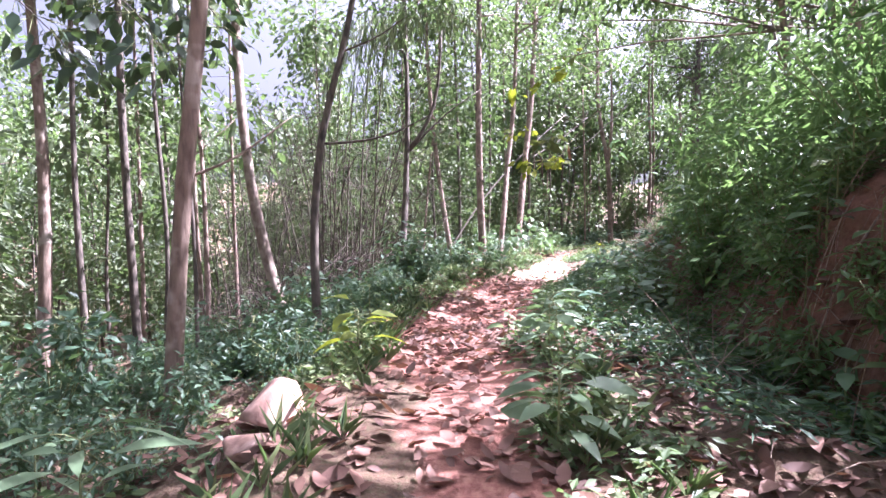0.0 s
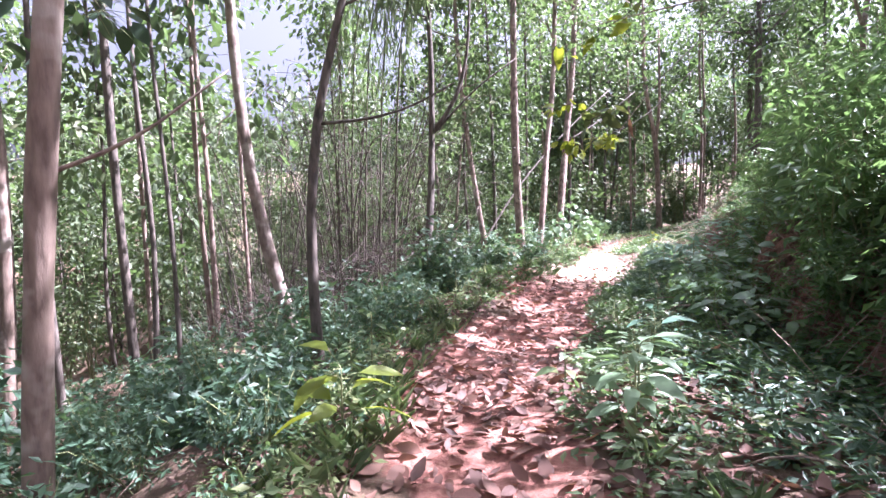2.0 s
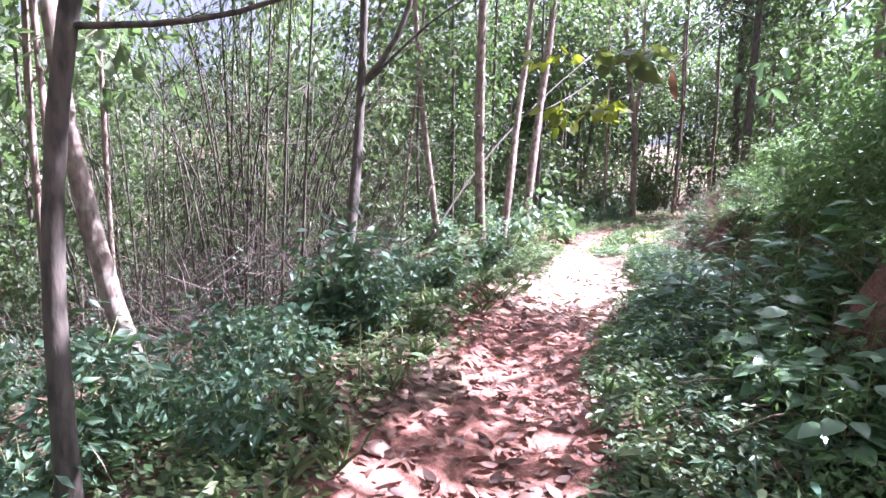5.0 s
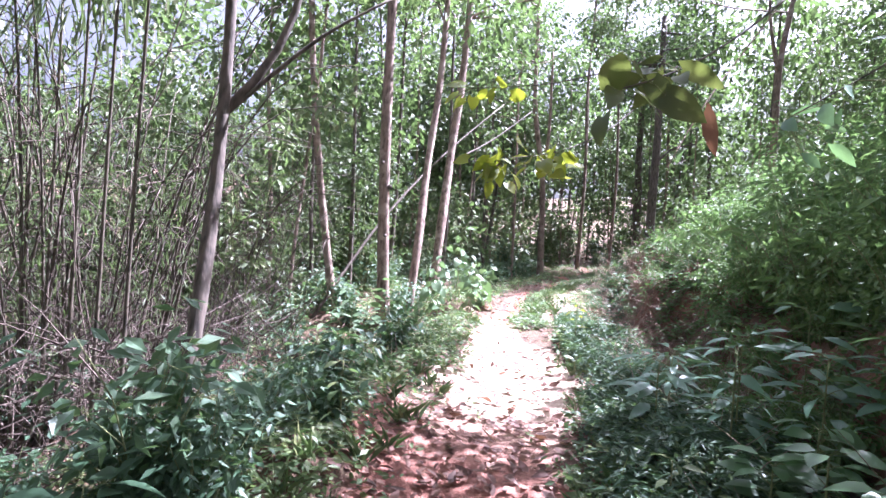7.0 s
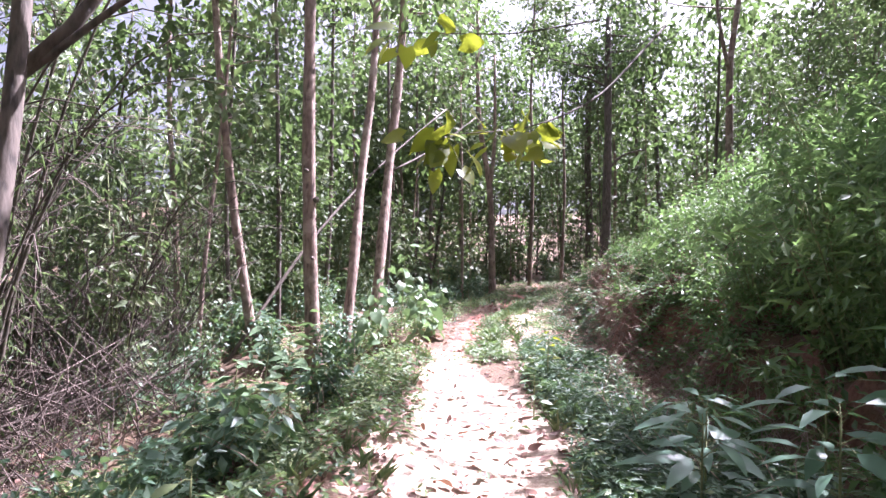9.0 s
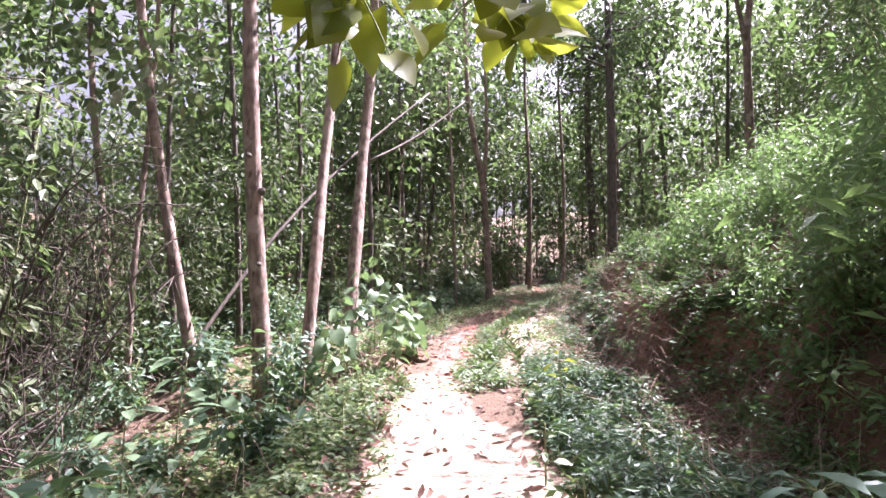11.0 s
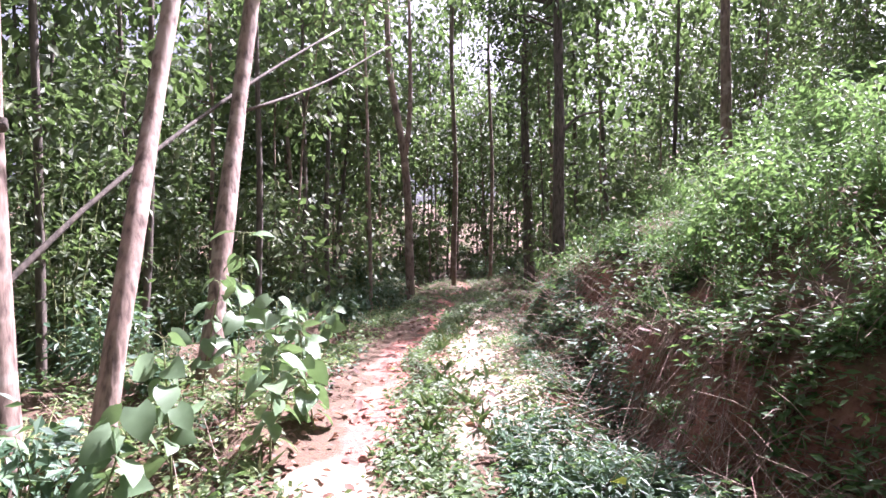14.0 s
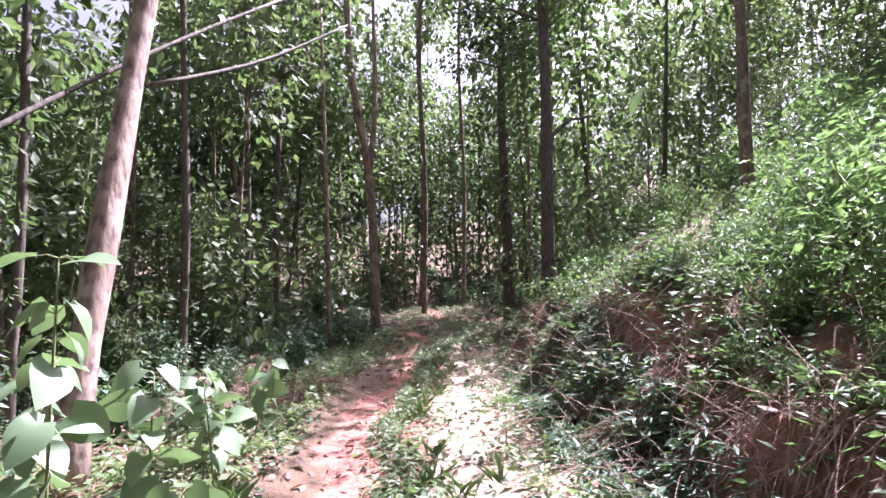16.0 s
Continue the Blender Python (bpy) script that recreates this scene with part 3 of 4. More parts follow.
while len(placed) < 440 and tries < 14000:
    tries += 1
    x, y = (rng.uniform(-24, 30), rng.uniform(-6, 44)) if tries % 3 else (rng.uniform(-45, 55), rng.uniform(-10, 75))
    d, s = (float(v[0]) for v in trail(np.array([x]), np.array([y])))
    if -2 < s < 9 and -5.5 < d < 0:
        continue
    if 10 < s < 25 and 3 < d < 11:
        continue
    if 24 < s < 40 and 0 < d < 9 and rng.random() < 0.6:
        continue
    if (s < 30 and -3.6 < d < 3.6) or (s < 36 and abs(d) < 1.6) or (d > 0 and s < 26 and d < 13 and rng.random() < 0.82):
        continue
    if (-9 < d < 0 and s < 17 and rng.random() < 0.76) or (-22 < d <= -9 and s < 26 and rng.random() < 0.45):
        continue
    if y > 19 and -0.52 < (x - 1.6) / (y - 10) < -0.1 and rng.random() < 0.8:
        continue
    if d > 12 and s < 12 or y < 0 and abs(d) > 12:
        continue
    if any((x - a) ** 2 + (y - b) ** 2 < (0.7 if abs(d) < 14 else 1.6) for a, b in placed):
        continue
    z0 = gz(x, y)
    hs = z0 + np.linspace(3.0, 9, 8)
    if s < 29 and lit(np.full(8, x), np.full(8, y), hs, 1.7).any():
        continue
    placed.append((x, y))
    k = rng.uniform(0.8, 1.25)
    stand.append((math.hypot(x - 3, y - 12), x, y, z0, k, rng.integers(0, 6), rng.normal(0, 0.04), rng.normal(0, 0.04), rng.uniform(0, 6.28), k * rng.uniform(0.9, 1.15)))
for x, y in ((9.2, 31.8), (7.4, 30.2), (12.0, 38.5), (9.6, 35.5), (17.0, 39.5), (6.4, 31.9), (14.6, 40.0), (18.5, 35.5)):
    stand.append((10.0, x, y, gz(x, y), 1.2, rng.integers(0, 6), 0.0, 0.0, rng.uniform(0, 6.28), rng.uniform(1.2, 1.5)))
for k in range(9):
    sx, so = rng.uniform(16, 29), -rng.uniform(5.5, 11)
    x, y = np.interp(sx, CUM, LINE[:, 0]) + 0.86 * so, np.interp(sx, CUM, LINE[:, 1]) - 0.5 * so
    stand.append((10.0, x, y, gz(x, y), 1.1, rng.integers(0, 6), 0.0, 0.0, rng.uniform(0, 6.28), rng.uniform(1.0, 1.35)))
for x, y in ((11.0, 30.0), (13.0, 29.0), (15.0, 31.0), (10.2, 33.0), (16.0, 28.0), (12.5, 33.0), (17.0, 25.5), (14.2, 34.5), (8.6, 33.6), (12.0, 27.2), (14.0, 26.0), (15.5, 29.0), (13.6, 31.2)):
    if abs(float(trail(np.array([x]), np.array([y]))[0][0])) > 1.8 and not lit(np.full(8, x), np.full(8, y), gz(x, y) + np.linspace(2.0, 9, 8), 1.0).any():
        stand.append((10.0, x, y, gz(x, y), 1.3, rng.integers(0, 6), 0.0, 0.0, rng.uniform(0, 6.28), rng.uniform(1.35, 1.6)))
for x, y in ((16.3, 27.5), (17.5, 30.5)):
    stand.append((10.0, x, y, gz(x, y), 1.7, rng.integers(0, 6), 0.0, 0.0, rng.uniform(0, 6.28), 1.75))
for k in range(22):
    x, y = rng.uniform(12.5, 20), rng.uniform(9, 25)
    d, s = (float(v[0]) for v in trail(np.array([x]), np.array([y])))
    if d > 10.5 and not lit(np.full(8, x), np.full(8, y), gz(x, y) + np.linspace(2.0, 9, 8), 1.15).any():
        stand.append((10.0, x, y, gz(x, y), 1.0, rng.integers(0, 6), 0.0, 0.0, rng.uniform(0, 6.28), rng.uniform(0.8, 1.05)))
stand.sort(key=lambda q: q[0])
for _, x, y, z0, k, w, ax, ay, az, kz in stand[:285]:
    copy_thing(PROTO[w], Matrix.LocRotScale((x, y, z0), Euler((ax, ay, az)), (k, k, kz)))


def far_woods(name, piece, material, label):
    """The trees behind, too far off to be told apart."""
    vs, fs, o = [], [], 0
    for _, x, y, z0, k, w, ax, ay, az, kz in stand[285:]:
        me = next(c.data for c in FAR[w % 3].children if c.name.startswith(piece))
        co = np.empty(len(me.vertices) * 3)
        me.vertices.foreach_get("co", co)
        m = np.array(Matrix.LocRotScale((x, y, z0), Euler((ax, ay, az)), (k * 1.1, k * 1.1, kz)))
        vs.append(co.reshape(-1, 3) @ m[:3, :3].T + m[:3, 3])
        fs += [tuple(i + o for i in p.vertices) for p in me.polygons]
        o += len(me.vertices)
    tagged(new(name, mesh_of(name, np.concatenate(vs).tolist(), fs, material)), label, "woods", "", "stuff")


far_woods("far_woods_foliage", "crown", M_FOREST, "dense green foliage of the woods far behind")
far_woods("far_woods_trunks", "trunk", M_BARK, "thin brown trunks of the woods far behind")


# ---- bamboo thicket ----
rng = np.random.default_rng(34)


def bamboo(x, y, culms, spread, high, twigs=8, n=6500):
    ob = thing("bamboo_clump", x, y, gz(x, y), "dense grey-green thicket of thin arching bamboo canes", "bamboo")
    twig, tips = [], []
    for _ in range(culms):
        a, q = rng.uniform(0, 6.28), spread * math.sqrt(rng.random())
        b = np.array((math.cos(a) * q, math.sin(a) * q, -0.2))
        o = np.array((math.cos(a), math.sin(a), 0)) * rng.uniform(0.2, 1.3) + rng.normal(0, 0.55, 3) * (1, 1, 0)
        o *= min(1.0, 1.15 / np.linalg.norm(o))
        h = high * rng.uniform(0.55, 1.0)
        line = bend([b, b + o * 0.25 + (0, 0, h * 0.4), b + o * 0.7 + (0, 0, h * 0.75), b + o * 1.4 + (0, 0, h), b + o * 2.1 + (0, 0, h * 0.93)], 12)
        part("cane", mesh_of("cane", *tube(line, np.linspace(rng.uniform(0.012, 0.026), 0.004, 12), 5), M_CANE, True), ob)
        tips += list(line[3:])
        for _ in range(twigs):
            p = line[rng.integers(1, 9)]
            w = unit(rng.normal(size=3) + (0, 0, 0.2)) * rng.uniform(0.3, 0.9)
            twig.append(tube([p, p + w * 0.6, p + w + (0, 0, -0.1)], (0.006, 0.004, 0.002), 3))
            tips += [p + w * 0.6, p + w]
    tagged(part("twigwork", mesh_of("twigwork", *joined(twig), M_DEADTWIG, True), ob), kind="stuff")
    p, r = blobs(n, tips, 0.4, 0.8)
    v, f = leaves(p, unit(rng.normal(0, 0.5, p.shape) + (0, 0, -0.7)), rng.uniform(0.06, 0.14, len(p)), 0.16)
    part("foliage", mesh_of("foliage", v, f, M_BAMBOO), ob)


bamboo(-2.2, 13.8, 40, 0.9, 6.2, 22, 5200)
bamboo(-4.2, 15.2, 36, 1.2, 6.6, 18, 4200)
bamboo(-1.6, 17.3, 34, 1.2, 4.5, 40, 2400)
bamboo(-1.6, 21.5, 26, 1.1, 6.0, 14, 4000)


def drooping_cane(points, n, label):
    """One long cane arching over, with long narrow leaves hanging from its tip."""
    pts = np.asarray(points, float)
    ob = thing("arching_bamboo", *pts[0], label, "bamboo", "arching canes")
    loc = bend(pts - pts[0], 16)
    part("cane", mesh_of("cane", *tube(loc, np.linspace(0.02, 0.005, 16), 6), M_CANE, True), ob)
    u = rng.uniform(8.0, 15, n)
    k = u.astype(int)
    p = loc[k] + (loc[np.minimum(k + 1, 15)] - loc[k]) * (u - k)[:, None]
    w = unit(rng.normal(0, 0.28, (n, 3)) + (0, 0, -1))
    q = p + w * rng.uniform(0, 0.5, n)[:, None]
    v, f = leaves(q, w, rng.uniform(0.25, 0.55, n), 0.06, False, 0.1)
    part("foliage", mesh_of("foliage", v, f, M_BAMBOO), ob, "pale hanging bamboo leaves")


for a in range(5):
    bx, by = -2.4 + 0.3 * a, 13.2 - 0.25 * a
    drooping_cane([(bx, by, gz(bx, by) - 0.1), (bx + 0.1, by - 0.2, 3.0), (bx + 0.3, by - 0.7, 5.4), (bx + 0.8 + 0.15 * a, by - 1.4, 6.0), (bx + 1.3 + 0.2 * a, by - 1.9, 5.2)], 150, "tall arching bamboo cane with pale hanging leaves")


# ---- shrubs ----
rng = np.random.default_rng(35)


def shrub(name, label, category, group, stems, high, spread, n, size, wide, material, fine=False, heart=False, low=0.2):
    ob = thing(name, 0, 0, -50, label, category, group)
    n, size = int(n * 0.8), size * 1.1
    st, tips = [], []
    for _ in range(stems):
        a = rng.uniform(0, 6.28)
        o = np.array((math.cos(a), math.sin(a), 0)) * rng.uniform(0.2, 1) * spread
        h = high * rng.uniform(0.6, 1)
        line = bend([(0, 0, -0.1), o * 0.4 + (0, 0, h * 0.5), o + (0, 0, h)], 7)
        st.append(tube(line[::2], np.linspace(0.012, 0.004, 4), 4))
        tips += [q for q in line if q[2] > low * high]
        for _ in range(2):
            p = line[rng.integers(2, 7)]
            w = rng.normal(0, 0.3, 3) * spread
            st.append(tube([p, p + w], (0.005, 0.002), 3))
            tips += [p + w * 0.5, p + w]
    tagged(part("stemwork", mesh_of("stemwork", *joined(st), M_STEM, True), ob), kind="stuff")
    p, r = blobs(n, tips, spread * 0.34, 0.8)
    way = unit(unit(r) * (1, 1, 0.4) + rng.normal(0, 0.35, p.shape) + (0, 0, -0.15))
    v, f = leaves(p, way, rng.uniform(0.6, 1.3, n) * size, wide, fine, 0.3, heart)
    part("foliage", mesh_of("foliage", v, f, material), ob)
    return ob


SH_LEFT = [shrub("shrub", "low dark green leafy shrub on the shaded slope", "shrub", "slope shrubs", 9, h, sp, n, sz, w, M_SHRUB) for h, sp, n, sz, w in
           ((1.0, 0.7, 520, 0.12, 0.5), (0.8, 0.7, 480, 0.10, 0.42), (1.3, 0.7, 560, 0.13, 0.5), (0.7, 0.6, 420, 0.14, 0.55))]
SH_BANK = [shrub("bush", "bright green bush growing on the bank", "bush", "bank shrubs", 10, h, sp, n, sz, w, M_BANK) for h, sp, n, sz, w in
           ((1.6, 0.9, 900, 0.12, 0.4), (2.1, 1.0, 1100, 0.13, 0.36), (1.3, 0.9, 850, 0.11, 0.45), (1.8, 0.8, 900, 0.15, 0.3))]
SH_LOW = [shrub("bush", "low bright green bush on the cut bank", "bush", "bank shrubs", 7, h, sp, n, sz, w, M_BANK) for h, sp, n, sz, w in
          ((0.55, 0.45, 300, 0.1, 0.42), (0.75, 0.5, 360, 0.11, 0.38), (0.45, 0.5, 280, 0.09, 0.5))]
SAPL = [shrub("sapling", "thin leafy sapling among the trees", "sapling", "saplings", 4, h, sp, n, sz, w, M_FOREST, low=0.15) for h, sp, n, sz, w in
        ((3.2, 0.7, 700, 0.12, 0.42), (2.4, 0.6, 560, 0.11, 0.45), (4.0, 0.8, 850, 0.13, 0.42))]


def scatter(protos, count, span, accept, scale=(0.75, 1.25), gap=0.5, sink=0.0, mass=""):
    """Plants set out by chance; with mass, joined into one cover that nobody could count."""
    done, t, rows = [], 0, []
    while len(done) < count and t < count * 60:
        t += 1
        x, y = rng.uniform(span[0], span[1]), rng.uniform(span[2], span[3])
        d, s = (float(v[0]) for v in trail(np.array([x]), np.array([y])))
        if not accept(d, s, x, y) or any((x - a) ** 2 + (y - b) ** 2 < gap * gap for a, b in done):
            continue
        if (protos is SH_BANK or protos is SAPL) and s > 11 and lit(np.full(2, x), np.full(2, y), gz(x, y) + np.array((0.7, 1.5)), 1.0).any():
            continue
        done.append((x, y))
        k = rng.uniform(*scale)
        m, one = Matrix.LocRotScale((x, y, gz(x, y) - sink), Euler((0, 0, rng.uniform(0, 6.28))), (k, k, k)), protos[rng.integers(0, len(protos))]
        if mass:
            rows.append((one, np.array(m)))
        else:
            copy_thing(one, m)
    for piece, material in (("foliage", M_BANK), ("stemwork", M_STEM)) if mass else ():
        vs, fs, o = [], [], 0
        for one, m in rows:
            me = next(c.data for c in one.children if c.name.startswith(piece))
            co = np.empty(len(me.vertices) * 3)
            me.vertices.foreach_get("co", co)
            vs.append(co.reshape(-1, 3) @ m[:3, :3].T + m[:3, 3])
            fs += [tuple(i + o for i in p.vertices) for p in me.polygons]
            o += len(me.vertices)
        tagged(new("low_brush_" + piece, mesh_of("low_brush_" + piece, np.concatenate(vs).tolist(), fs, material)), mass, "brush", "", "stuff")


scatter(SH_LEFT, 185, (-11, 10, 1.0, 31), lambda d, s, x, y: -9 < d < -1.5 and not (s < 4.5 and d > -2.6) and not (10 < s < 19 and d > -1.7) and not (9.5 < s < 15 and -4.5 < d < -2.2), (0.5, 0.95), 0.5)
scatter(SH_LEFT, 50, (-5, 2, 1.0, 12), lambda d, s, x, y: -3.4 < d < -1.15 and 1.2 < s < 11.5 and not (s < 4.2 and d > -1.7), (0.35, 0.6), 0.35)
scatter(SH_LEFT, 60, (4, 26, 26, 46), lambda d, s, x, y: (s > 31 or abs(d) > 1.3) and abs(d) < 9 and s > 25, (0.7, 1.4), 0.6)
scatter(SH_LOW, 75, (1.5, 12, 0.0, 26), lambda d, s, x, y: 2.2 < d < 3.4 and not 15 < s < 23, (0.55, 1.05), 0.33)
scatter(SH_LOW, 26, (2, 4, 1.5, 5.5), lambda d, s, x, y: 2.1 < d < 3.4, (0.4, 0.8), 0.22)
scatter(SH_BANK, 125, (1.5, 12, 0.0, 16), lambda d, s, x, y: (2.8 if 5.5 < s < 13 else 3.0) < d < 8 and s < 15, (0.55, 1.15), 0.5)
scatter(SH_LOW, 125, (3, 20, 12, 30), lambda d, s, x, y: 2.6 < d < 9 and s >= 12.5 and not (14 < s < 20.5 and d < 4.2), (0.5, 1.0), 0.4, 0.0, "low bright green brush spreading over the slope")
scatter(SH_BANK, 95, (3, 14, 11, 26), lambda d, s, x, y: (3.0 if s < 20.5 else 3.4) < d < 8.5 and 12 < s < 24, (0.35, 0.8), 0.42)
scatter(SH_BANK, 60, (3, 26, 12, 34), lambda d, s, x, y: 5 < d < 13 and s >= 12.5, (0.55, 0.95), 0.7)
scatter(SH_LOW, 40, (1.2, 12, 0.0, 26), lambda d, s, x, y: 1.35 < d < 2.5 and 6.5 < s < 14 and not 10.5 < s < 13, (0.3, 0.55), 0.25, 0.0, "small green weeds along the foot of the bank")
scatter(SH_LOW, 210, (2, 12, 1.0, 26), lambda d, s, x, y: (13 < s < 23 and 2.5 < d < 4.5) or (13 < s < 23 and 1.6 < d < 2.5 and rng.random() < 0.3) or (1 < s < 9 and 2.0 < d < 3.6 and rng.random() < 0.6), (0.16, 0.42), 0.22, 0.0, "small green weeds rooted in the earth of the bank")
for k, (x, y, sc) in enumerate(((-0.95, 9.2, 0.75), (-1.5, 8.9, 0.8), (-0.55, 10.2, 0.6), (-1.25, 10.1, 0.85), (-1.9, 9.8, 0.9), (-0.9, 8.3, 0.5), (-1.6, 7.0, 0.6), (0.1, 14.2, 0.6), (0.6, 14.6, 0.5))):
    copy_thing(SH_LEFT[k % 4], Matrix.LocRotScale((x, y, gz(x, y)), Euler((0, 0, k * 1.3)), (sc, sc, sc)))
scatter(SAPL, 70, (-14, 6, 13, 32), lambda d, s, x, y: -13 < d < -3.4 and s > 15, (0.8, 1.4), 0.6)
scatter(SAPL, 200, (-16, 26, 3, 46), lambda d, s, x, y: (-16 < d < -3.8 and (s > 16 or d < -9 or rng.random() < 0.3)) or (7 < d < 14 and s > 12) or (s > 32 and abs(d) > 1), (0.7, 1.3), 0.8)

rng = np.random.default_rng(36)


# ---- single plants ----
def leafy(name, x, y, high, n, size, wide, material, label, category, heart=False, lean=(0, 0), rise=0.35, low=0.35, droop=0.35, group=""):
    """A single-stemmed plant whose leaves are parts of their own."""
    ob = thing(name, x, y, gz(x, y), label, category, group)
    line = bend([(0, 0, -0.06), (lean[0] * 0.4, lean[1] * 0.4, high * 0.5), (lean[0], lean[1], high)], 8)
    part("stem", mesh_of("stem", *tube(line, np.linspace(0.009, 0.004, 8), 6), M_STEM, True), ob)
    for k in range(n):
        h = low + (1 - low) * (k + 0.5) / n
        p = line[min(7, int(h * 7.99))]
        a = k * 2.4 + rng.normal(0, 0.3)
        w = np.array((math.cos(a), math.sin(a), rise + rng.normal(0, 0.3)))
        sz = size * rng.uniform(0.7, 1.2)
        q = p + unit(w) * sz * 0.45
        v, f = leaves(q[None], (w * (1, 1, -1.2 if heart else 0.3))[None], [sz], wide, True, droop, heart, unit(rng.normal(0, 0.6 if heart else 0.3, (1, 3)) + (0, 0, 1)))
        sv, sf = tube([p, (p + q) / 2 + (0, 0, 0.01), q], (0.003, 0.0025, 0.002), 4)
        leaf = part("leaf", mesh_of("leaf", v, f, material, True), ob)
        part("leaf_stalk", mesh_of("leaf_stalk", sv, sf, M_STEM), leaf)
    return ob


def spray(name, line, r, n, size, wide, material, label, heart=True, hang=0.5, spread=0.12, bark=None):
    """A branch hanging into the air over the footpath, with leaves as parts."""
    pts = np.asarray(line, float)
    ob = thing(name, *pts[0], label, "branch")
    loc = bend(pts - pts[0], 12)
    part("stem", mesh_of("stem", *tube(loc, np.linspace(r, 0.003, 12), 6), bark or M_DARKBARK, True), ob)
    for k in range(n):
        p = loc[int(11 * (0.35 + 0.65 * (k + 0.5) / n))]
        w = unit(rng.normal(0, 1, 3) * (1, 1, 0.5) + (0, 0, -hang))
        q = p + w * rng.uniform(0.3, 1) * spread
        v, f = leaves(q[None], unit(w + rng.normal(0, 0.3, 3) + (0, 0, -hang))[None], [size * rng.uniform(0.7, 1.2)], wide, True, 0.2, heart, unit(rng.normal(0, 0.6, (1, 3)) + (0, 0, 0.8)))
        leaf = part("leaf", mesh_of("leaf", v, f, material, True), ob)
        part("leaf_stalk", mesh_of("leaf_stalk", *tube([p, q], (0.003, 0.002), 4), M_STEM), leaf)
    return ob


for k in range(52):
    bx, by = (rng.uniform(2.1, 3.5), rng.uniform(2.4, 8.0)) if k % 2 else (rng.uniform(2.15, 3.3), rng.uniform(2.5, 4.8))
    leafy("bank_plant", bx, by, rng.uniform(0.25, 0.5), 9, rng.uniform(0.12, 0.2), 0.5, M_ROUND if rng.random() < 0.6 else M_HERB, "small leafy plant growing out of the earth bank", "plant", low=0.2, group="bank seedlings")
GREENPLANT = "green broad-leaved seedling growing beside the footpath"
leafy("seedling", 0.42, 3.15, 0.38, 18, 0.22, 0.42, M_BROAD, "pale green lanceolate seedling in sunlit leaf litter", "plant")
leafy("seedling", 0.8, 5.0, 0.42, 22, 0.19, 0.4, M_BROAD, GREENPLANT, "plant")
leafy("seedling", 0.98, 5.5, 0.36, 16, 0.2, 0.45, M_BROAD, GREENPLANT, "plant")
leafy("seedling", 0.62, 5.9, 0.28, 8, 0.14, 0.5, M_HERB, GREENPLANT, "plant")
leafy("seedling", -0.7, 5.0, 0.36, 11, 0.24, 0.42, M_YELLOW, "small yellow-green seedling at the edge of the footpath", "plant")
leafy("seedling", -1.62, 2.95, 0.55, 14, 0.3, 0.28, M_BROAD, "pale green plant with long pointed leaves on the slope", "plant")
leafy("seedling", -2.1, 3.4, 0.5, 10, 0.2, 0.36, M_BROAD, "green plant with oval leaves on the slope", "plant")
leafy("seedling", 1.75, 6.9, 0.3, 12, 0.24, 0.16, M_BLUE, "rosette of narrow grey-green leaves in leaf litter", "plant", rise=0.8, low=0.1)
leafy("seedling", 1.35, 6.3, 0.36, 7, 0.2, 0.4, M_BLUE, "seedling with long glossy grey-green leaves", "plant", rise=0.9)
leafy("seedling", 4.2, 14.6, 0.6, 7, 0.16, 0.45, M_YELLOW, "thin pale green weed standing in sunlight", "plant", low=0.4)
leafy("seedling", 3.4, 13.4, 0.4, 7, 0.12, 0.5, M_BROAD, "small pale green weed at the trail edge", "plant")
leafy("bank_plant", 3.81, 11.8, 0.5, 16, 0.3, 0.24, M_BLUE, "plant with a whorl of long drooping leaves on the bank", "plant", low=0.75, droop=0.7, rise=0.3)
for bx, by, bh in ((3.3, 10.3, 0.75), (3.6, 10.6, 0.85), (3.65, 9.9, 0.8), (3.1, 10.9, 0.55), (4.0, 10.4, 0.9), (3.9, 9.6, 0.7), (3.5, 11.3, 0.6)):
    leafy("bank_plant", bx, by, bh, 20, 0.26, 0.34, M_BLUE, "leafy plant with glossy grey-green leaves on the bank", "plant", low=0.3, group="glossy bank plants")
for bx, by, bh in ((q[0] + 0.55, q[1] + 0.1, q[2]) for q in ((2.35, 8.7, 0.5), (2.6, 8.3, 0.6), (2.5, 9.2, 0.5), (2.75, 7.6, 0.7), (2.4, 7.9, 0.45), (2.8, 8.9, 0.6), (2.75, 9.5, 0.5), (2.2, 7.3, 0.4), (3.0, 8.3, 0.7), (2.9, 7.0, 0.6), (2.5, 6.6, 0.5), (3.2, 9.2, 0.7), (2.3, 8.2, 0.35), (1.95, 8.3, 0.28), (2.1, 8.6, 0.3), (2.05, 8.0, 0.25), (2.2, 8.95, 0.3), (2.35, 9.4, 0.35), (1.9, 7.6, 0.25), (2.1, 7.2, 0.3))):
    leafy("bank_plant", bx, by, bh, 24, 0.17, 0.75, M_ROUND, "bushy plant with rounded green leaves on the bank", "plant", low=0.2, group="round-leaved bank plants")
for bx, by, bh in ((3.1, 17.6, 1.5), (3.5, 18.2, 0.95), (2.65, 17.1, 1.1), (3.25, 17.0, 0.7), (3.95, 18.9, 0.8), (3.7, 17.5, 0.55), (2.9, 18.5, 1.2), (4.2, 19.6, 0.7), (2.2, 16.6, 0.8), (4.5, 20.3, 0.7)):
    leafy("heart_leaf_plant", bx, by, bh, 19, 0.165, 0.92, M_BROAD, "tall weed with pale heart-shaped leaves beside the trail", "plant", True, (rng.normal(0, 0.12), rng.normal(0, 0.12)), low=0.3, group="heart-leaved weeds")
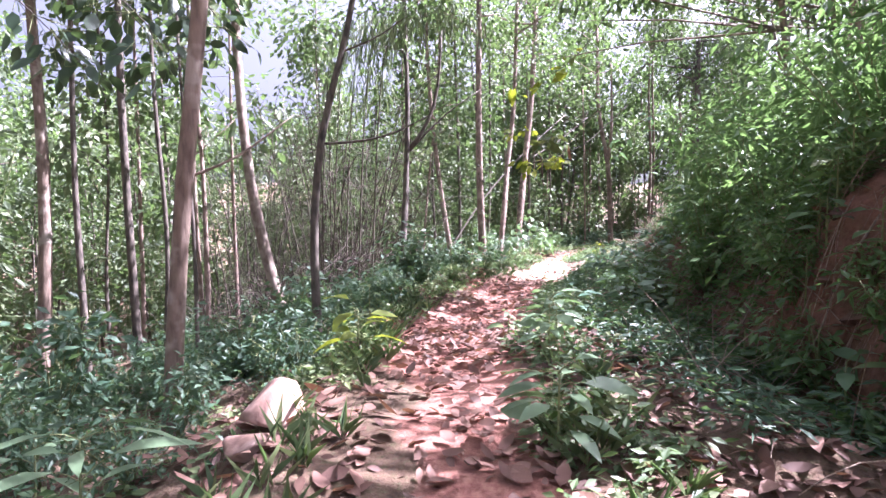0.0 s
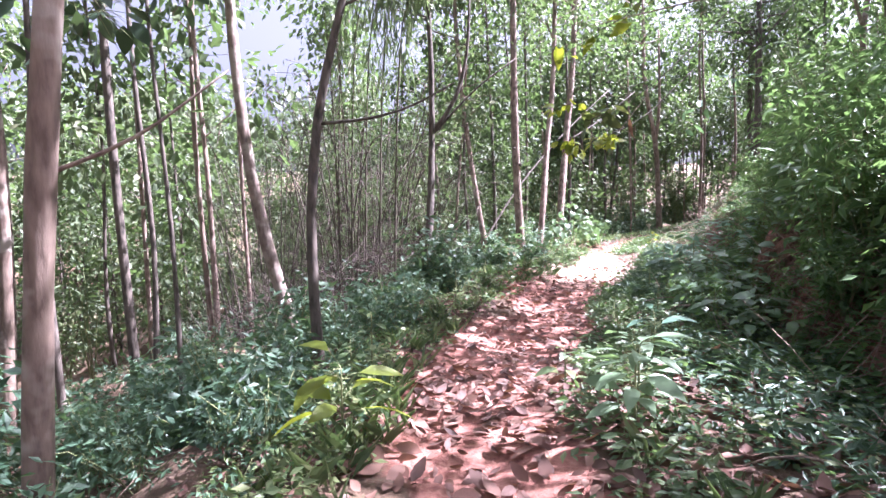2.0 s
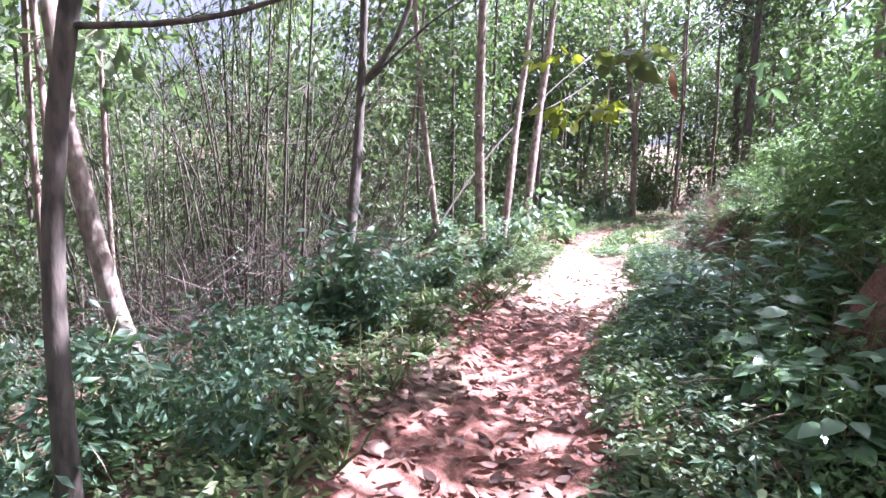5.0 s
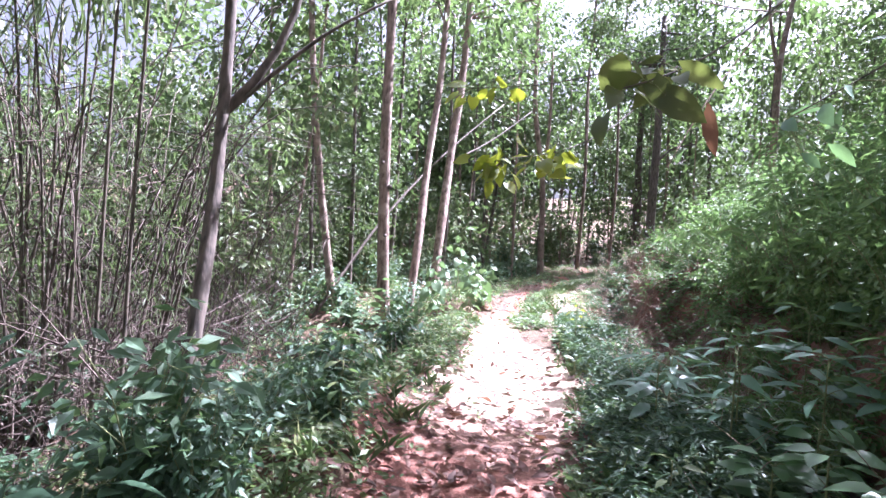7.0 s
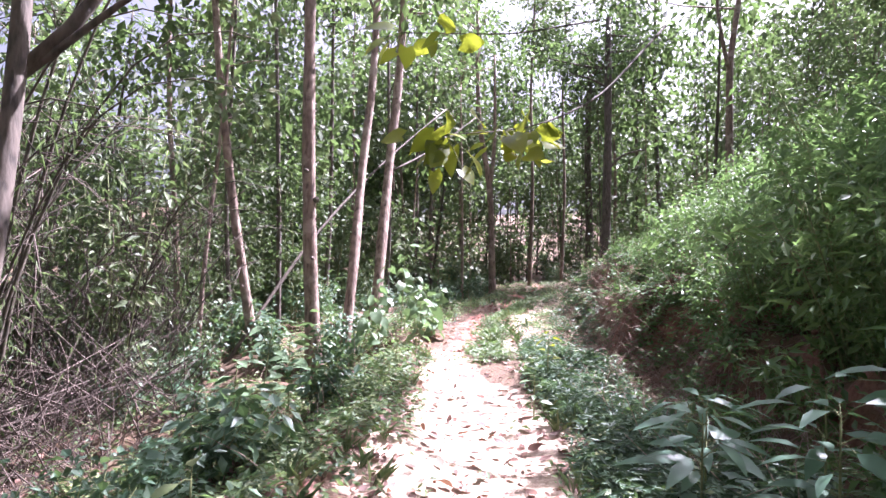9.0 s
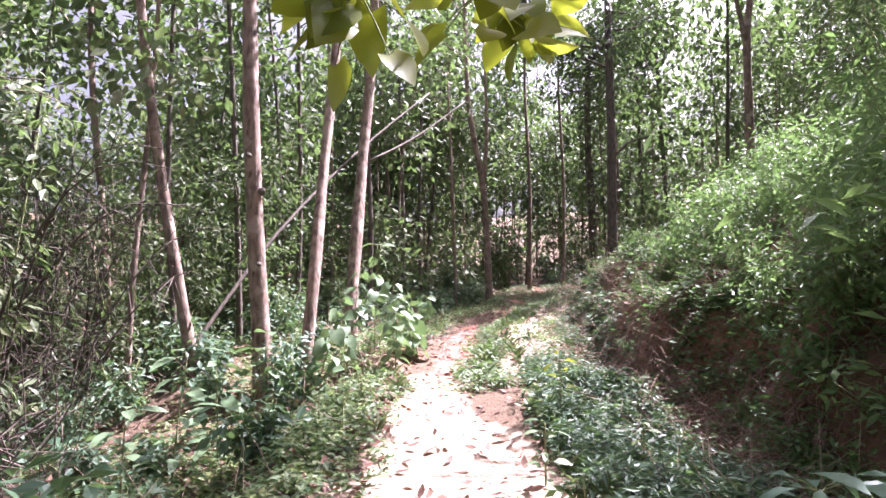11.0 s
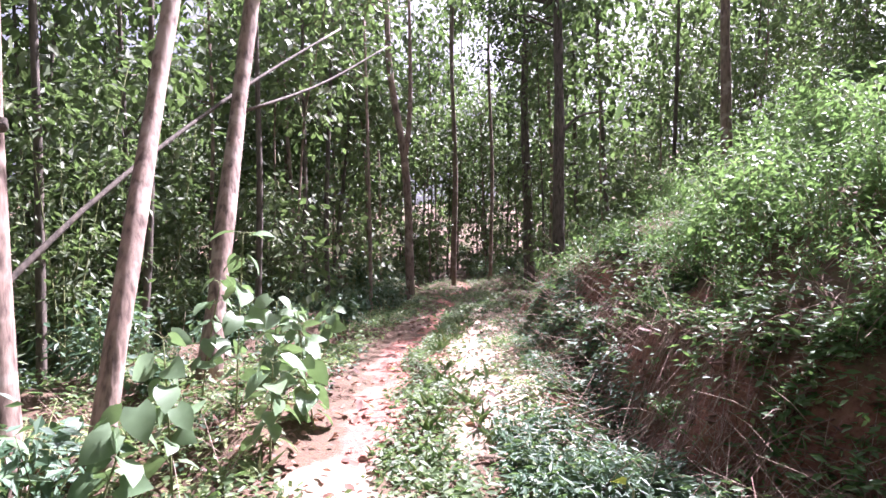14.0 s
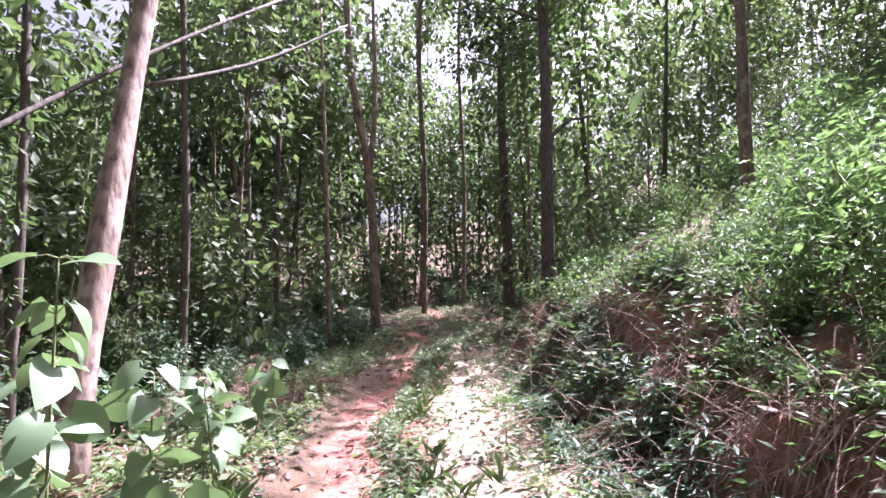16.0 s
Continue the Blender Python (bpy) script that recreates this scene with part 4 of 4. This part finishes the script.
for bx, by, bh in ((0.9, 15.4, 1.1), (1.25, 15.9, 0.9), (0.6, 15.0, 0.8), (0.2, 13.6, 0.6), (1.5, 16.5, 1.0), (0.1, 12.6, 0.55), (-0.3, 10.6, 0.6), (-0.6, 9.6, 0.5), (-0.35, 11.4, 0.5)):
    leafy("broad_leaf_plant", bx, by, bh, 16, 0.23, 0.5, M_BROAD if by > 14 else M_SHRUB, "bushy plant with large oval leaves beside the trail", "plant", lean=(rng.normal(0, 0.1), rng.normal(0, 0.1)), low=0.25, group="broad-leaved bushes")
for _ in range(26):
    sx = rng.uniform(5, 26)
    i = np.interp(sx, CUM, LINE[:, 0]), np.interp(sx, CUM, LINE[:, 1])
    off = rng.uniform(0.75, 1.25) * (1 if rng.random() < 0.4 else -1)
    leafy("weed", i[0] + off, i[1] - 0.4 * off, rng.uniform(0.2, 0.45), 8, rng.uniform(0.08, 0.13), 0.55, M_HERB, "small green weed at the edge of the footpath", "plant", group="trail-side weeds")

def bunch(line, r, tips, n, size, wide, material, label, spread, heart=True, hang=0.6):
    """A bare branch whose leaves stand in bunches round a few places on it (tips: 0 to 1 along it)."""
    pts = np.asarray(line, float)
    ob = thing("overhanging_branch", *pts[0], label, "branch", "overhanging branches")
    loc = bend(pts - pts[0], 14)
    part("stem", mesh_of("stem", *tube(loc, np.linspace(r, 0.003, 14), 6), M_DARKBARK, True), ob)
    for k in range(n):
        p = loc[int(13 * tips[k % len(tips)])]
        w = unit(rng.normal(0, 1, 3) * (1, 1, 0.55) + (0, 0, -hang))
        q = p + w * rng.uniform(0.15, 1) * spread
        v, f = leaves(q[None], unit(w + rng.normal(0, 0.4, 3))[None], [size * rng.uniform(0.65, 1.2)], wide, True, 0.25, heart, unit(rng.normal(0, 0.5, (1, 3)) + (0, 0, 0.9)))
        leaf = part("leaf", mesh_of("leaf", v, f, material, True), ob)
        part("leaf_stalk", mesh_of("leaf_stalk", *tube([p, (p + q) / 2 + (0, 0, 0.01), q], (0.003, 0.0025, 0.002), 4), M_STEM), leaf)
    return ob


bunch([(4.2, 12.6, 4.2), (3.2, 12.1, 3.3), (2.5, 11.8, 2.95), (1.85, 11.6, 2.82)], 0.012, (0.82, 0.92, 1.0), 46, 0.145, 0.95, M_YELLOW, "branch with bunches of large backlit yellow-green leaves over the footpath", 0.26)
bunch([(3.2, 12.1, 3.9), (2.4, 11.9, 3.6), (1.6, 11.7, 3.42)], 0.007, (0.85, 1.0), 10, 0.15, 0.8, M_YELLOW, "twig with a small bunch of yellow-green leaves over the footpath", 0.16)
bunch([(3.4, 9.6, 4.2), (2.5, 9.3, 3.35), (1.9, 9.1, 2.92), (1.5, 9.0, 2.76)], 0.009, (0.85, 0.95, 1.0), 13, 0.16, 0.66, M_OLIVE, "twig with a bunch of dark olive leaves over the footpath", 0.14, True, 0.3)
bunch([(3.8, 9.0, 4.0), (3.2, 9.2, 3.2), (2.7, 9.4, 2.85)], 0.008, (0.6, 0.8, 1.0), 16, 0.17, 0.55, M_BLUE, "leafy branch with grey-green leaves reaching from the bank", 0.24, False, 0.3)
dead = spray("hanging_dead_leaf", [(2.5, 9.3, 3.35), (2.0, 9.1, 2.8), (1.75, 8.98, 2.47)], 0.004, 1, 0.2, 0.35, M_DRY, "curled dry brown leaf hanging from a twig", False, 2.5, 0.02, M_TWIG)
bunch([(2.4, 8.4, 4.6), (2.0, 8.2, 4.0), (1.7, 8.3, 3.7), (1.2, 8.4, 3.5)], 0.009, (0.6, 0.8, 1.0), 16, 0.18, 0.55, M_YELLOW, "leafy twig with bright leaves above the footpath", 0.28)
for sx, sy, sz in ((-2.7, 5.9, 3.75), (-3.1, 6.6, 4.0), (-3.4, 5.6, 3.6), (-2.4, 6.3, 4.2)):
    spray("overhanging_branch", [(sx - 1.0, sy - 0.4, sz + 0.5), (sx - 0.4, sy, sz), (sx + 0.1, sy + 0.1, sz - 0.5), (sx + 0.3, sy + 0.2, sz - 0.8)], 0.01, 48, 0.19, 0.6, M_SHADELEAF, "dark leafy branch hanging in shade beside the trunk", False, 0.5, 0.5)
spray("fallen_frond", [(10.0, 20.5, 4.6), (9.5, 20.2, 4.4), (9.2, 20.0, 4.3)], 0.004, 1, 0.4, 0.4, M_BROAD, "single large pale yellow-green leaf above the bank", False, -0.5, 0.02)


# ---- stones ----
def stone(x, y, r, squash, label):
    bm = bmesh.new()
    bmesh.ops.create_icosphere(bm, subdivisions=3, radius=r)
    cut = [Vector(rng.normal(size=3)).normalized() for _ in range(11)]
    o = Vector((x * 7, y * 5, r * 9))
    for v in bm.verts:
        k = 1 + 0.35 * noise.noise(v.co * (1.6 / r) * 0.6 + o) + 0.1 * noise.noise(v.co * (4 / r) * 0.6 + o)
        v.co = v.co * k
        for n in cut:
            e = v.co.dot(n) - r * 0.6
            if e > 0:
                v.co -= n * e * 0.9
        v.co.z *= squash
        v.co.x *= 1.2
    me = bpy.data.meshes.new("rock")
    bm.to_mesh(me)
    bm.free()
    me.materials.append(M_ROCK)
    me.polygons.foreach_set("use_smooth", [True] * len(me.polygons))
    ob = new("rock", me)
    ob.location = (x, y, gz(x, y) + r * squash * 0.35)
    return tagged(ob, label, "rock")


stone(-0.98, 3.62, 0.19, 0.9, "reddish laterite rock half sunk in leaf litter")
stone(-1.02, 3.28, 0.16, 0.6, "flat reddish rock lying in leaf litter")
stone(-0.8, 3.45, 0.07, 0.7, "small reddish stone in dry leaves")
stone(1.15, 6.2, 0.11, 0.7, "dark stone beside a seedling")
stone(6.9, 19.5, 0.1, 0.6, "stone at the foot of the bank")
stone(7.1, 20.1, 0.08, 0.6, "small stone at the foot of the bank")
stone(-0.35, 9.1, 0.13, 0.6, "reddish stone at the trail edge")
stone(0.05, 8.0, 0.09, 0.6, "small reddish stone at the trail edge")
stone(1.0, 12.0, 0.12, 0.6, "pale stone among weeds at the trail edge")


# ---- roots and dry stems on the bank ----
def bank_spot(s, o):
    """A place at the way s and offset o from the trail's middle."""
    x, y = np.interp(s, CUM, LINE[:, 0]), np.interp(s, CUM, LINE[:, 1])
    x2, y2 = np.interp(s + 0.3, CUM, LINE[:, 0]), np.interp(s + 0.3, CUM, LINE[:, 1])
    t = np.array((x2 - x, y2 - y)) / math.hypot(x2 - x, y2 - y)
    return x + t[1] * o, y - t[0] * o


def draped(s, o0, o1, shift, lift, n=6):
    out = []
    for k in range(n):
        u = k / (n - 1)
        x, y = bank_spot(s + shift * u, o0 + (o1 - o0) * u)
        x, y = x + rng.normal(0, 0.02), y + rng.normal(0, 0.02)
        out.append((x, y, gz(x, y) + lift * math.sin(math.pi * u) + rng.uniform(-0.005, 0.03)))
    return bend(out, 8)


for k in range(290):
    s = rng.uniform(14, 23.5) if k % 5 else rng.uniform(2, 10)
    o = rng.uniform(1.7, 2.6)
    line = draped(s, o, o - rng.uniform(0.4, 1.0), rng.normal(0, 0.15), rng.uniform(0.04, 0.2))
    r = rng.uniform(0.003, 0.009)
    ob = part("root", mesh_of("root", *tube(line, np.linspace(r, r * 0.5, 8), 5), M_TWIG, True), floor)
lumps = []
for k in range(1100):
    s = rng.uniform(14, 24) if k % 2 else rng.uniform(0.5, 9.5)
    x, y = bank_spot(s, np.interp(s, FOOT_S, FOOT_D) + rng.uniform(-0.15, 0.95))
    r = rng.uniform(0.02, 0.085) * rng.uniform(0.6, 1)
    p = np.array([(1, 0, 0), (0, 1, 0), (-1, 0, 0), (0, -1, 0), (0, 0, 1), (0, 0, -1)]) * r * rng.uniform(0.5, 1.3, (6, 1)) + rng.normal(0, 0.18 * r, (6, 3)) + (x, y, gz(x, y))
    lumps.append((p.tolist(), [(0, 1, 4), (1, 2, 4), (2, 3, 4), (3, 0, 4), (1, 0, 5), (2, 1, 5), (3, 2, 5), (0, 3, 5)]))
tagged(new("earth_clods", mesh_of("earth_clods", *joined(lumps), M_CLOD)), "crumbling reddish-brown clods of earth in the cut bank", "earth", "", "stuff")
fringe = []
for k in range(1700):
    s = rng.uniform(14.5, 24) if k % 4 < 3 else rng.uniform(1, 9.5)
    o = np.interp(s, FOOT_S, FOOT_D) + rng.uniform(0.2, 0.8)
    line = draped(s, o, o - rng.uniform(0.2, 0.6), rng.normal(0, 0.35), rng.uniform(0.03, 0.25), 4)
    r = rng.uniform(0.002, 0.006)
    line[1:] += np.cumsum(rng.normal(0, 0.025, (7, 3)), 0)
    fringe.append(tube(line[::2], np.linspace(r, r * 0.4, 4), 3))
tagged(new("root_fringe", mesh_of("root_fringe", *joined(fringe), M_ROOT)), "tangle of thin reddish roots and dead stems over the cut bank", "roots", "", "stuff")
stuff = []
for k in range(3200):
    s = rng.uniform(12, 24) if k % 3 else rng.uniform(1, 30)
    o = (rng.uniform(1.3, 2.6) if k % 2 else rng.uniform(1.8, 4.6)) if k % 5 else -rng.uniform(1.0, 5)
    x, y = bank_spot(s, o)
    a, l = rng.uniform(0, 6.28), rng.uniform(0.15, 0.6)
    p = np.array((x, y, gz(x, y)))
    w = np.array((math.cos(a), math.sin(a), rng.uniform(-0.3, 1.2))) * l
    q = p + w
    q[2] = max(q[2], gz(q[0], q[1]) + 0.01)
    stuff.append(tube([p, (p + q) / 2 + (0, 0, 0.03), q], (0.004, 0.003, 0.0015), 4))
tagged(new("dry_stems", mesh_of("dry_stems", *joined(stuff), M_TWIG)), "dry brown twigs and dead stems on the bank and slope", "twigs", "", "stuff")


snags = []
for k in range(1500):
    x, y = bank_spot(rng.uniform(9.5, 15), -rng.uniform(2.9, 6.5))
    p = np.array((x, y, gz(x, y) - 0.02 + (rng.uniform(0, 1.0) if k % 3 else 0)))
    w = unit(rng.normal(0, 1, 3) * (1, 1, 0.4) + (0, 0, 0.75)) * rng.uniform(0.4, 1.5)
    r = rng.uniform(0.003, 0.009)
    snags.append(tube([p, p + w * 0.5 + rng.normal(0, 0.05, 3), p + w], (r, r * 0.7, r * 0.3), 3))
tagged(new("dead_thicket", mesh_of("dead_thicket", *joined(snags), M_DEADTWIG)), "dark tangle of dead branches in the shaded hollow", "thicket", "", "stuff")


# ---- undergrowth ----
def spots(n, zone):
    """n places by the trail; zone gives lists of (way from, way to, offset from, offset to, share)."""
    share = np.array([z[4] for z in zone], float)
    pick = rng.choice(len(zone), n, p=share / share.sum())
    z = np.array([q[:4] for q in zone])[pick]
    s, o = rng.uniform(z[:, 0], z[:, 1]), rng.uniform(z[:, 2], z[:, 3])
    x, y = np.interp(s, CUM, LINE[:, 0]), np.interp(s, CUM, LINE[:, 1])
    tx, ty = np.interp(s + 0.3, CUM, LINE[:, 0]) - x, np.interp(s + 0.3, CUM, LINE[:, 1]) - y
    l = np.hypot(tx, ty)
    x, y = x + ty / l * o, y - tx / l * o
    return x, y, ground(x, y)


def cover(name, n, per, size, wide, high, zone, material, label, category, bald=0.0):
    x, y, z = spots(n, zone)
    patch = (rough_at(x * 1.7, y * 1.7) > -0.03 * rng.uniform(0, 3, n) + bald) & (worn_at(x, y) < rng.uniform(0.1, 1.25, n))
    x, y, z = x[patch], y[patch], z[patch]
    n = len(x)
    a = rng.uniform(0, 6.28, (n, per))
    h = rng.uniform(0.1, 1.0, (n, per)) * rng.uniform(0.5, 1.5, (n, 1)) * high
    sp = rng.uniform(0.1, 0.9, (n, per)) * size * 0.9
    base = np.stack([x[:, None] + np.cos(a) * sp, y[:, None] + np.sin(a) * sp, z[:, None] + h], -1).reshape(-1, 3)
    way = np.stack([np.cos(a), np.sin(a), rng.normal(0.1, 0.3, a.shape)], -1).reshape(-1, 3)
    v, f = leaves(base, way, rng.uniform(0.5, 1.3, len(base)) * size, wide)
    tagged(new(name, mesh_of(name, v, f, material)), label, category, "", "stuff")


SIDES = [(7, 30, 0.75, 1.8, 3.0), (0, 7, 0.6, 2.0, 0.6), (1, 30, -2.4, -0.8, 4), (0, 13, 1.6, 4.5, 3), (13, 30, 2.4, 4.5, 3), (0, 28, -7, -2, 3), (8, 30, -0.6, 0.6, 0.25), (27, 42, -5, 5, 2)]
cover("undergrowth", 9000, 7, 0.075, 0.5, 0.13, SIDES, M_HERB, "low green weeds and creepers covering the forest floor", "undergrowth")
cover("ground_creeper", 10000, 5, 0.05, 0.7, 0.05, [(9, 28, 0.65, 1.8, 6), (4, 9, 0.7, 1.8, 0.7), (3, 30, -1.8, -0.75, 3)], M_SHRUB, "small-leaved dark green creeper on the ground", "undergrowth")
cover("bank_weeds", 15000, 8, 0.085, 0.42, 0.18, [(13, 25, 1.5, 2.6, 1.6), (12, 28, 2.5, 4.5, 6), (12, 28, 4.5, 8, 4), (0, 9, 1.9, 3.4, 5), (9, 13, 1.8, 5.5, 3), (1, 28, -5, -1.2, 3)], M_BANK, "bright green weeds on the bank and slope", "undergrowth")

cover("trail_weeds", 6500, 6, 0.06, 0.5, 0.1, [(10, 20, -3.4, -0.85, 6), (4, 10, -1.8, -0.7, 2), (20, 28, -2, -0.8, 2), (10, 22, 0.85, 1.5, 2)], M_PALEHERB, "pale green and yellowish weeds along the trail", "undergrowth", -0.3)

cover("ridge_weeds", 9000, 6, 0.07, 0.45, 0.11, [(16.5, 27, -0.15, 0.6, 4), (16.5, 27, 1.0, 1.9, 3), (2, 6, 0.2, 0.85, 1.0), (6, 11, 0.5, 1.7, 4), (11, 17, 0.6, 1.9, 1.5), (25, 36, -1.5, 2, 4), (9.5, 17, -1.6, -0.5, 3)], M_HERB, "low green weeds on the grassy ridge and verges of the trail", "undergrowth", -0.4)
cover("fern_weeds", 8500, 8, 0.09, 0.3, 0.16, [(10, 18, 0.8, 2.0, 6), (18, 24, 1.3, 2.1, 3), (3, 10, 1.1, 2.2, 1.0)], M_SHRUB, "soft dark green ferny weeds between the trail and the bank", "undergrowth", -0.1)

# grass tufts at the edge
gx1, gy1, gz1 = spots(150, [(2.5, 8, -1.2, -0.65, 4), (8, 20, -1.1, -0.6, 2), (6, 20, 0.6, 1.1, 2), (2, 5, 0.3, 0.9, 1.5), (17, 25, 0, 0.5, 2)])
per = 16
ga = rng.uniform(0, 6.28, (150, per))
gb = np.stack([gx1[:, None] + rng.normal(0, 0.03, ga.shape), gy1[:, None] + rng.normal(0, 0.03, ga.shape), np.repeat(gz1[:, None], per, 1)], -1).reshape(-1, 3)
gw = np.stack([np.cos(ga) * 0.5, np.sin(ga) * 0.5, np.ones(ga.shape)], -1).reshape(-1, 3)
v, f = leaves(gb, gw, rng.uniform(0.08, 0.24, len(gb)), 0.025, False, 0.35)
tagged(new("grass", mesh_of("grass", v, f, M_HERB)), "thin tufts of green and yellowed grass along the trail", "grass", "", "stuff")

# ---- leaf litter ----
ZL = [(-1, 6, -2.0, 2.2, 5), (1, 9, 0.6, 2.2, 3), (6, 14, -1.3, 1.5, 3.2), (5, 12, -0.8, 0.9, 2.5), (6, 20, -2.6, -0.6, 2.2), (14, 27, -1.4, 1.5, 3), (0, 27, -5, -1.4, 2), (0, 27, 1.4, 3.4, 2)]
for droop, nn in ((0.35, 6800), (-0.3, 5600)):
    lx, ly, lz = spots(nn, ZL)
    lb = np.stack([lx, ly, lz + rng.uniform(0.008, 0.04, nn)], -1)
    la = rng.uniform(0, 6.28, nn)
    lw = np.stack([np.cos(la), np.sin(la), rng.normal(0, 0.18, nn)], -1)
    v, f = leaves(lb, lw, rng.uniform(0.05, 0.15, nn) * np.where(ly < 7, 0.98, 0.85), 0.5, True, droop, False, unit(rng.normal(0, 0.35, (nn, 3)) + (0, 0, 1)))
    tagged(new("leaf_litter", mesh_of("leaf_litter", v, f, M_DRY, True)), "layer of fallen dry brown and pinkish leaves", "leaf litter", "", "stuff")
shapes = []
for k in range(8):
    v, f = leaves(np.array([(-0.5, 0.0, 0.0)]), np.array([(1.0, 0, rng.normal(0, 0.1))]), [1.0], rng.uniform(0.45, 0.7), True, rng.uniform(-0.3, 0.4), False, np.array([(0.0, rng.normal(0, 0.3), 1.0)]))
    shapes.append(mesh_of("fallen_leaf", v, f, M_DRY, True))
px, py, pz = spots(280, [(1.8, 6.5, -1.4, 1.3, 1)])
for k in range(280):
    ob = part("fallen_leaf", shapes[k % 8], floor)
    sz = rng.uniform(0.07, 0.17)
    ob.matrix_basis = Matrix.LocRotScale((px[k], py[k], pz[k] + 0.03), Euler((rng.normal(0, 0.25), rng.normal(0, 0.2), rng.uniform(0, 6.28))), (sz, sz, sz))

# the patterns from which the copies were made
for ob in PROTO + FAR + SH_LEFT + SH_BANK + SH_LOW + SAPL:
    for o in (*ob.children_recursive, ob):
        bpy.data.objects.remove(o)
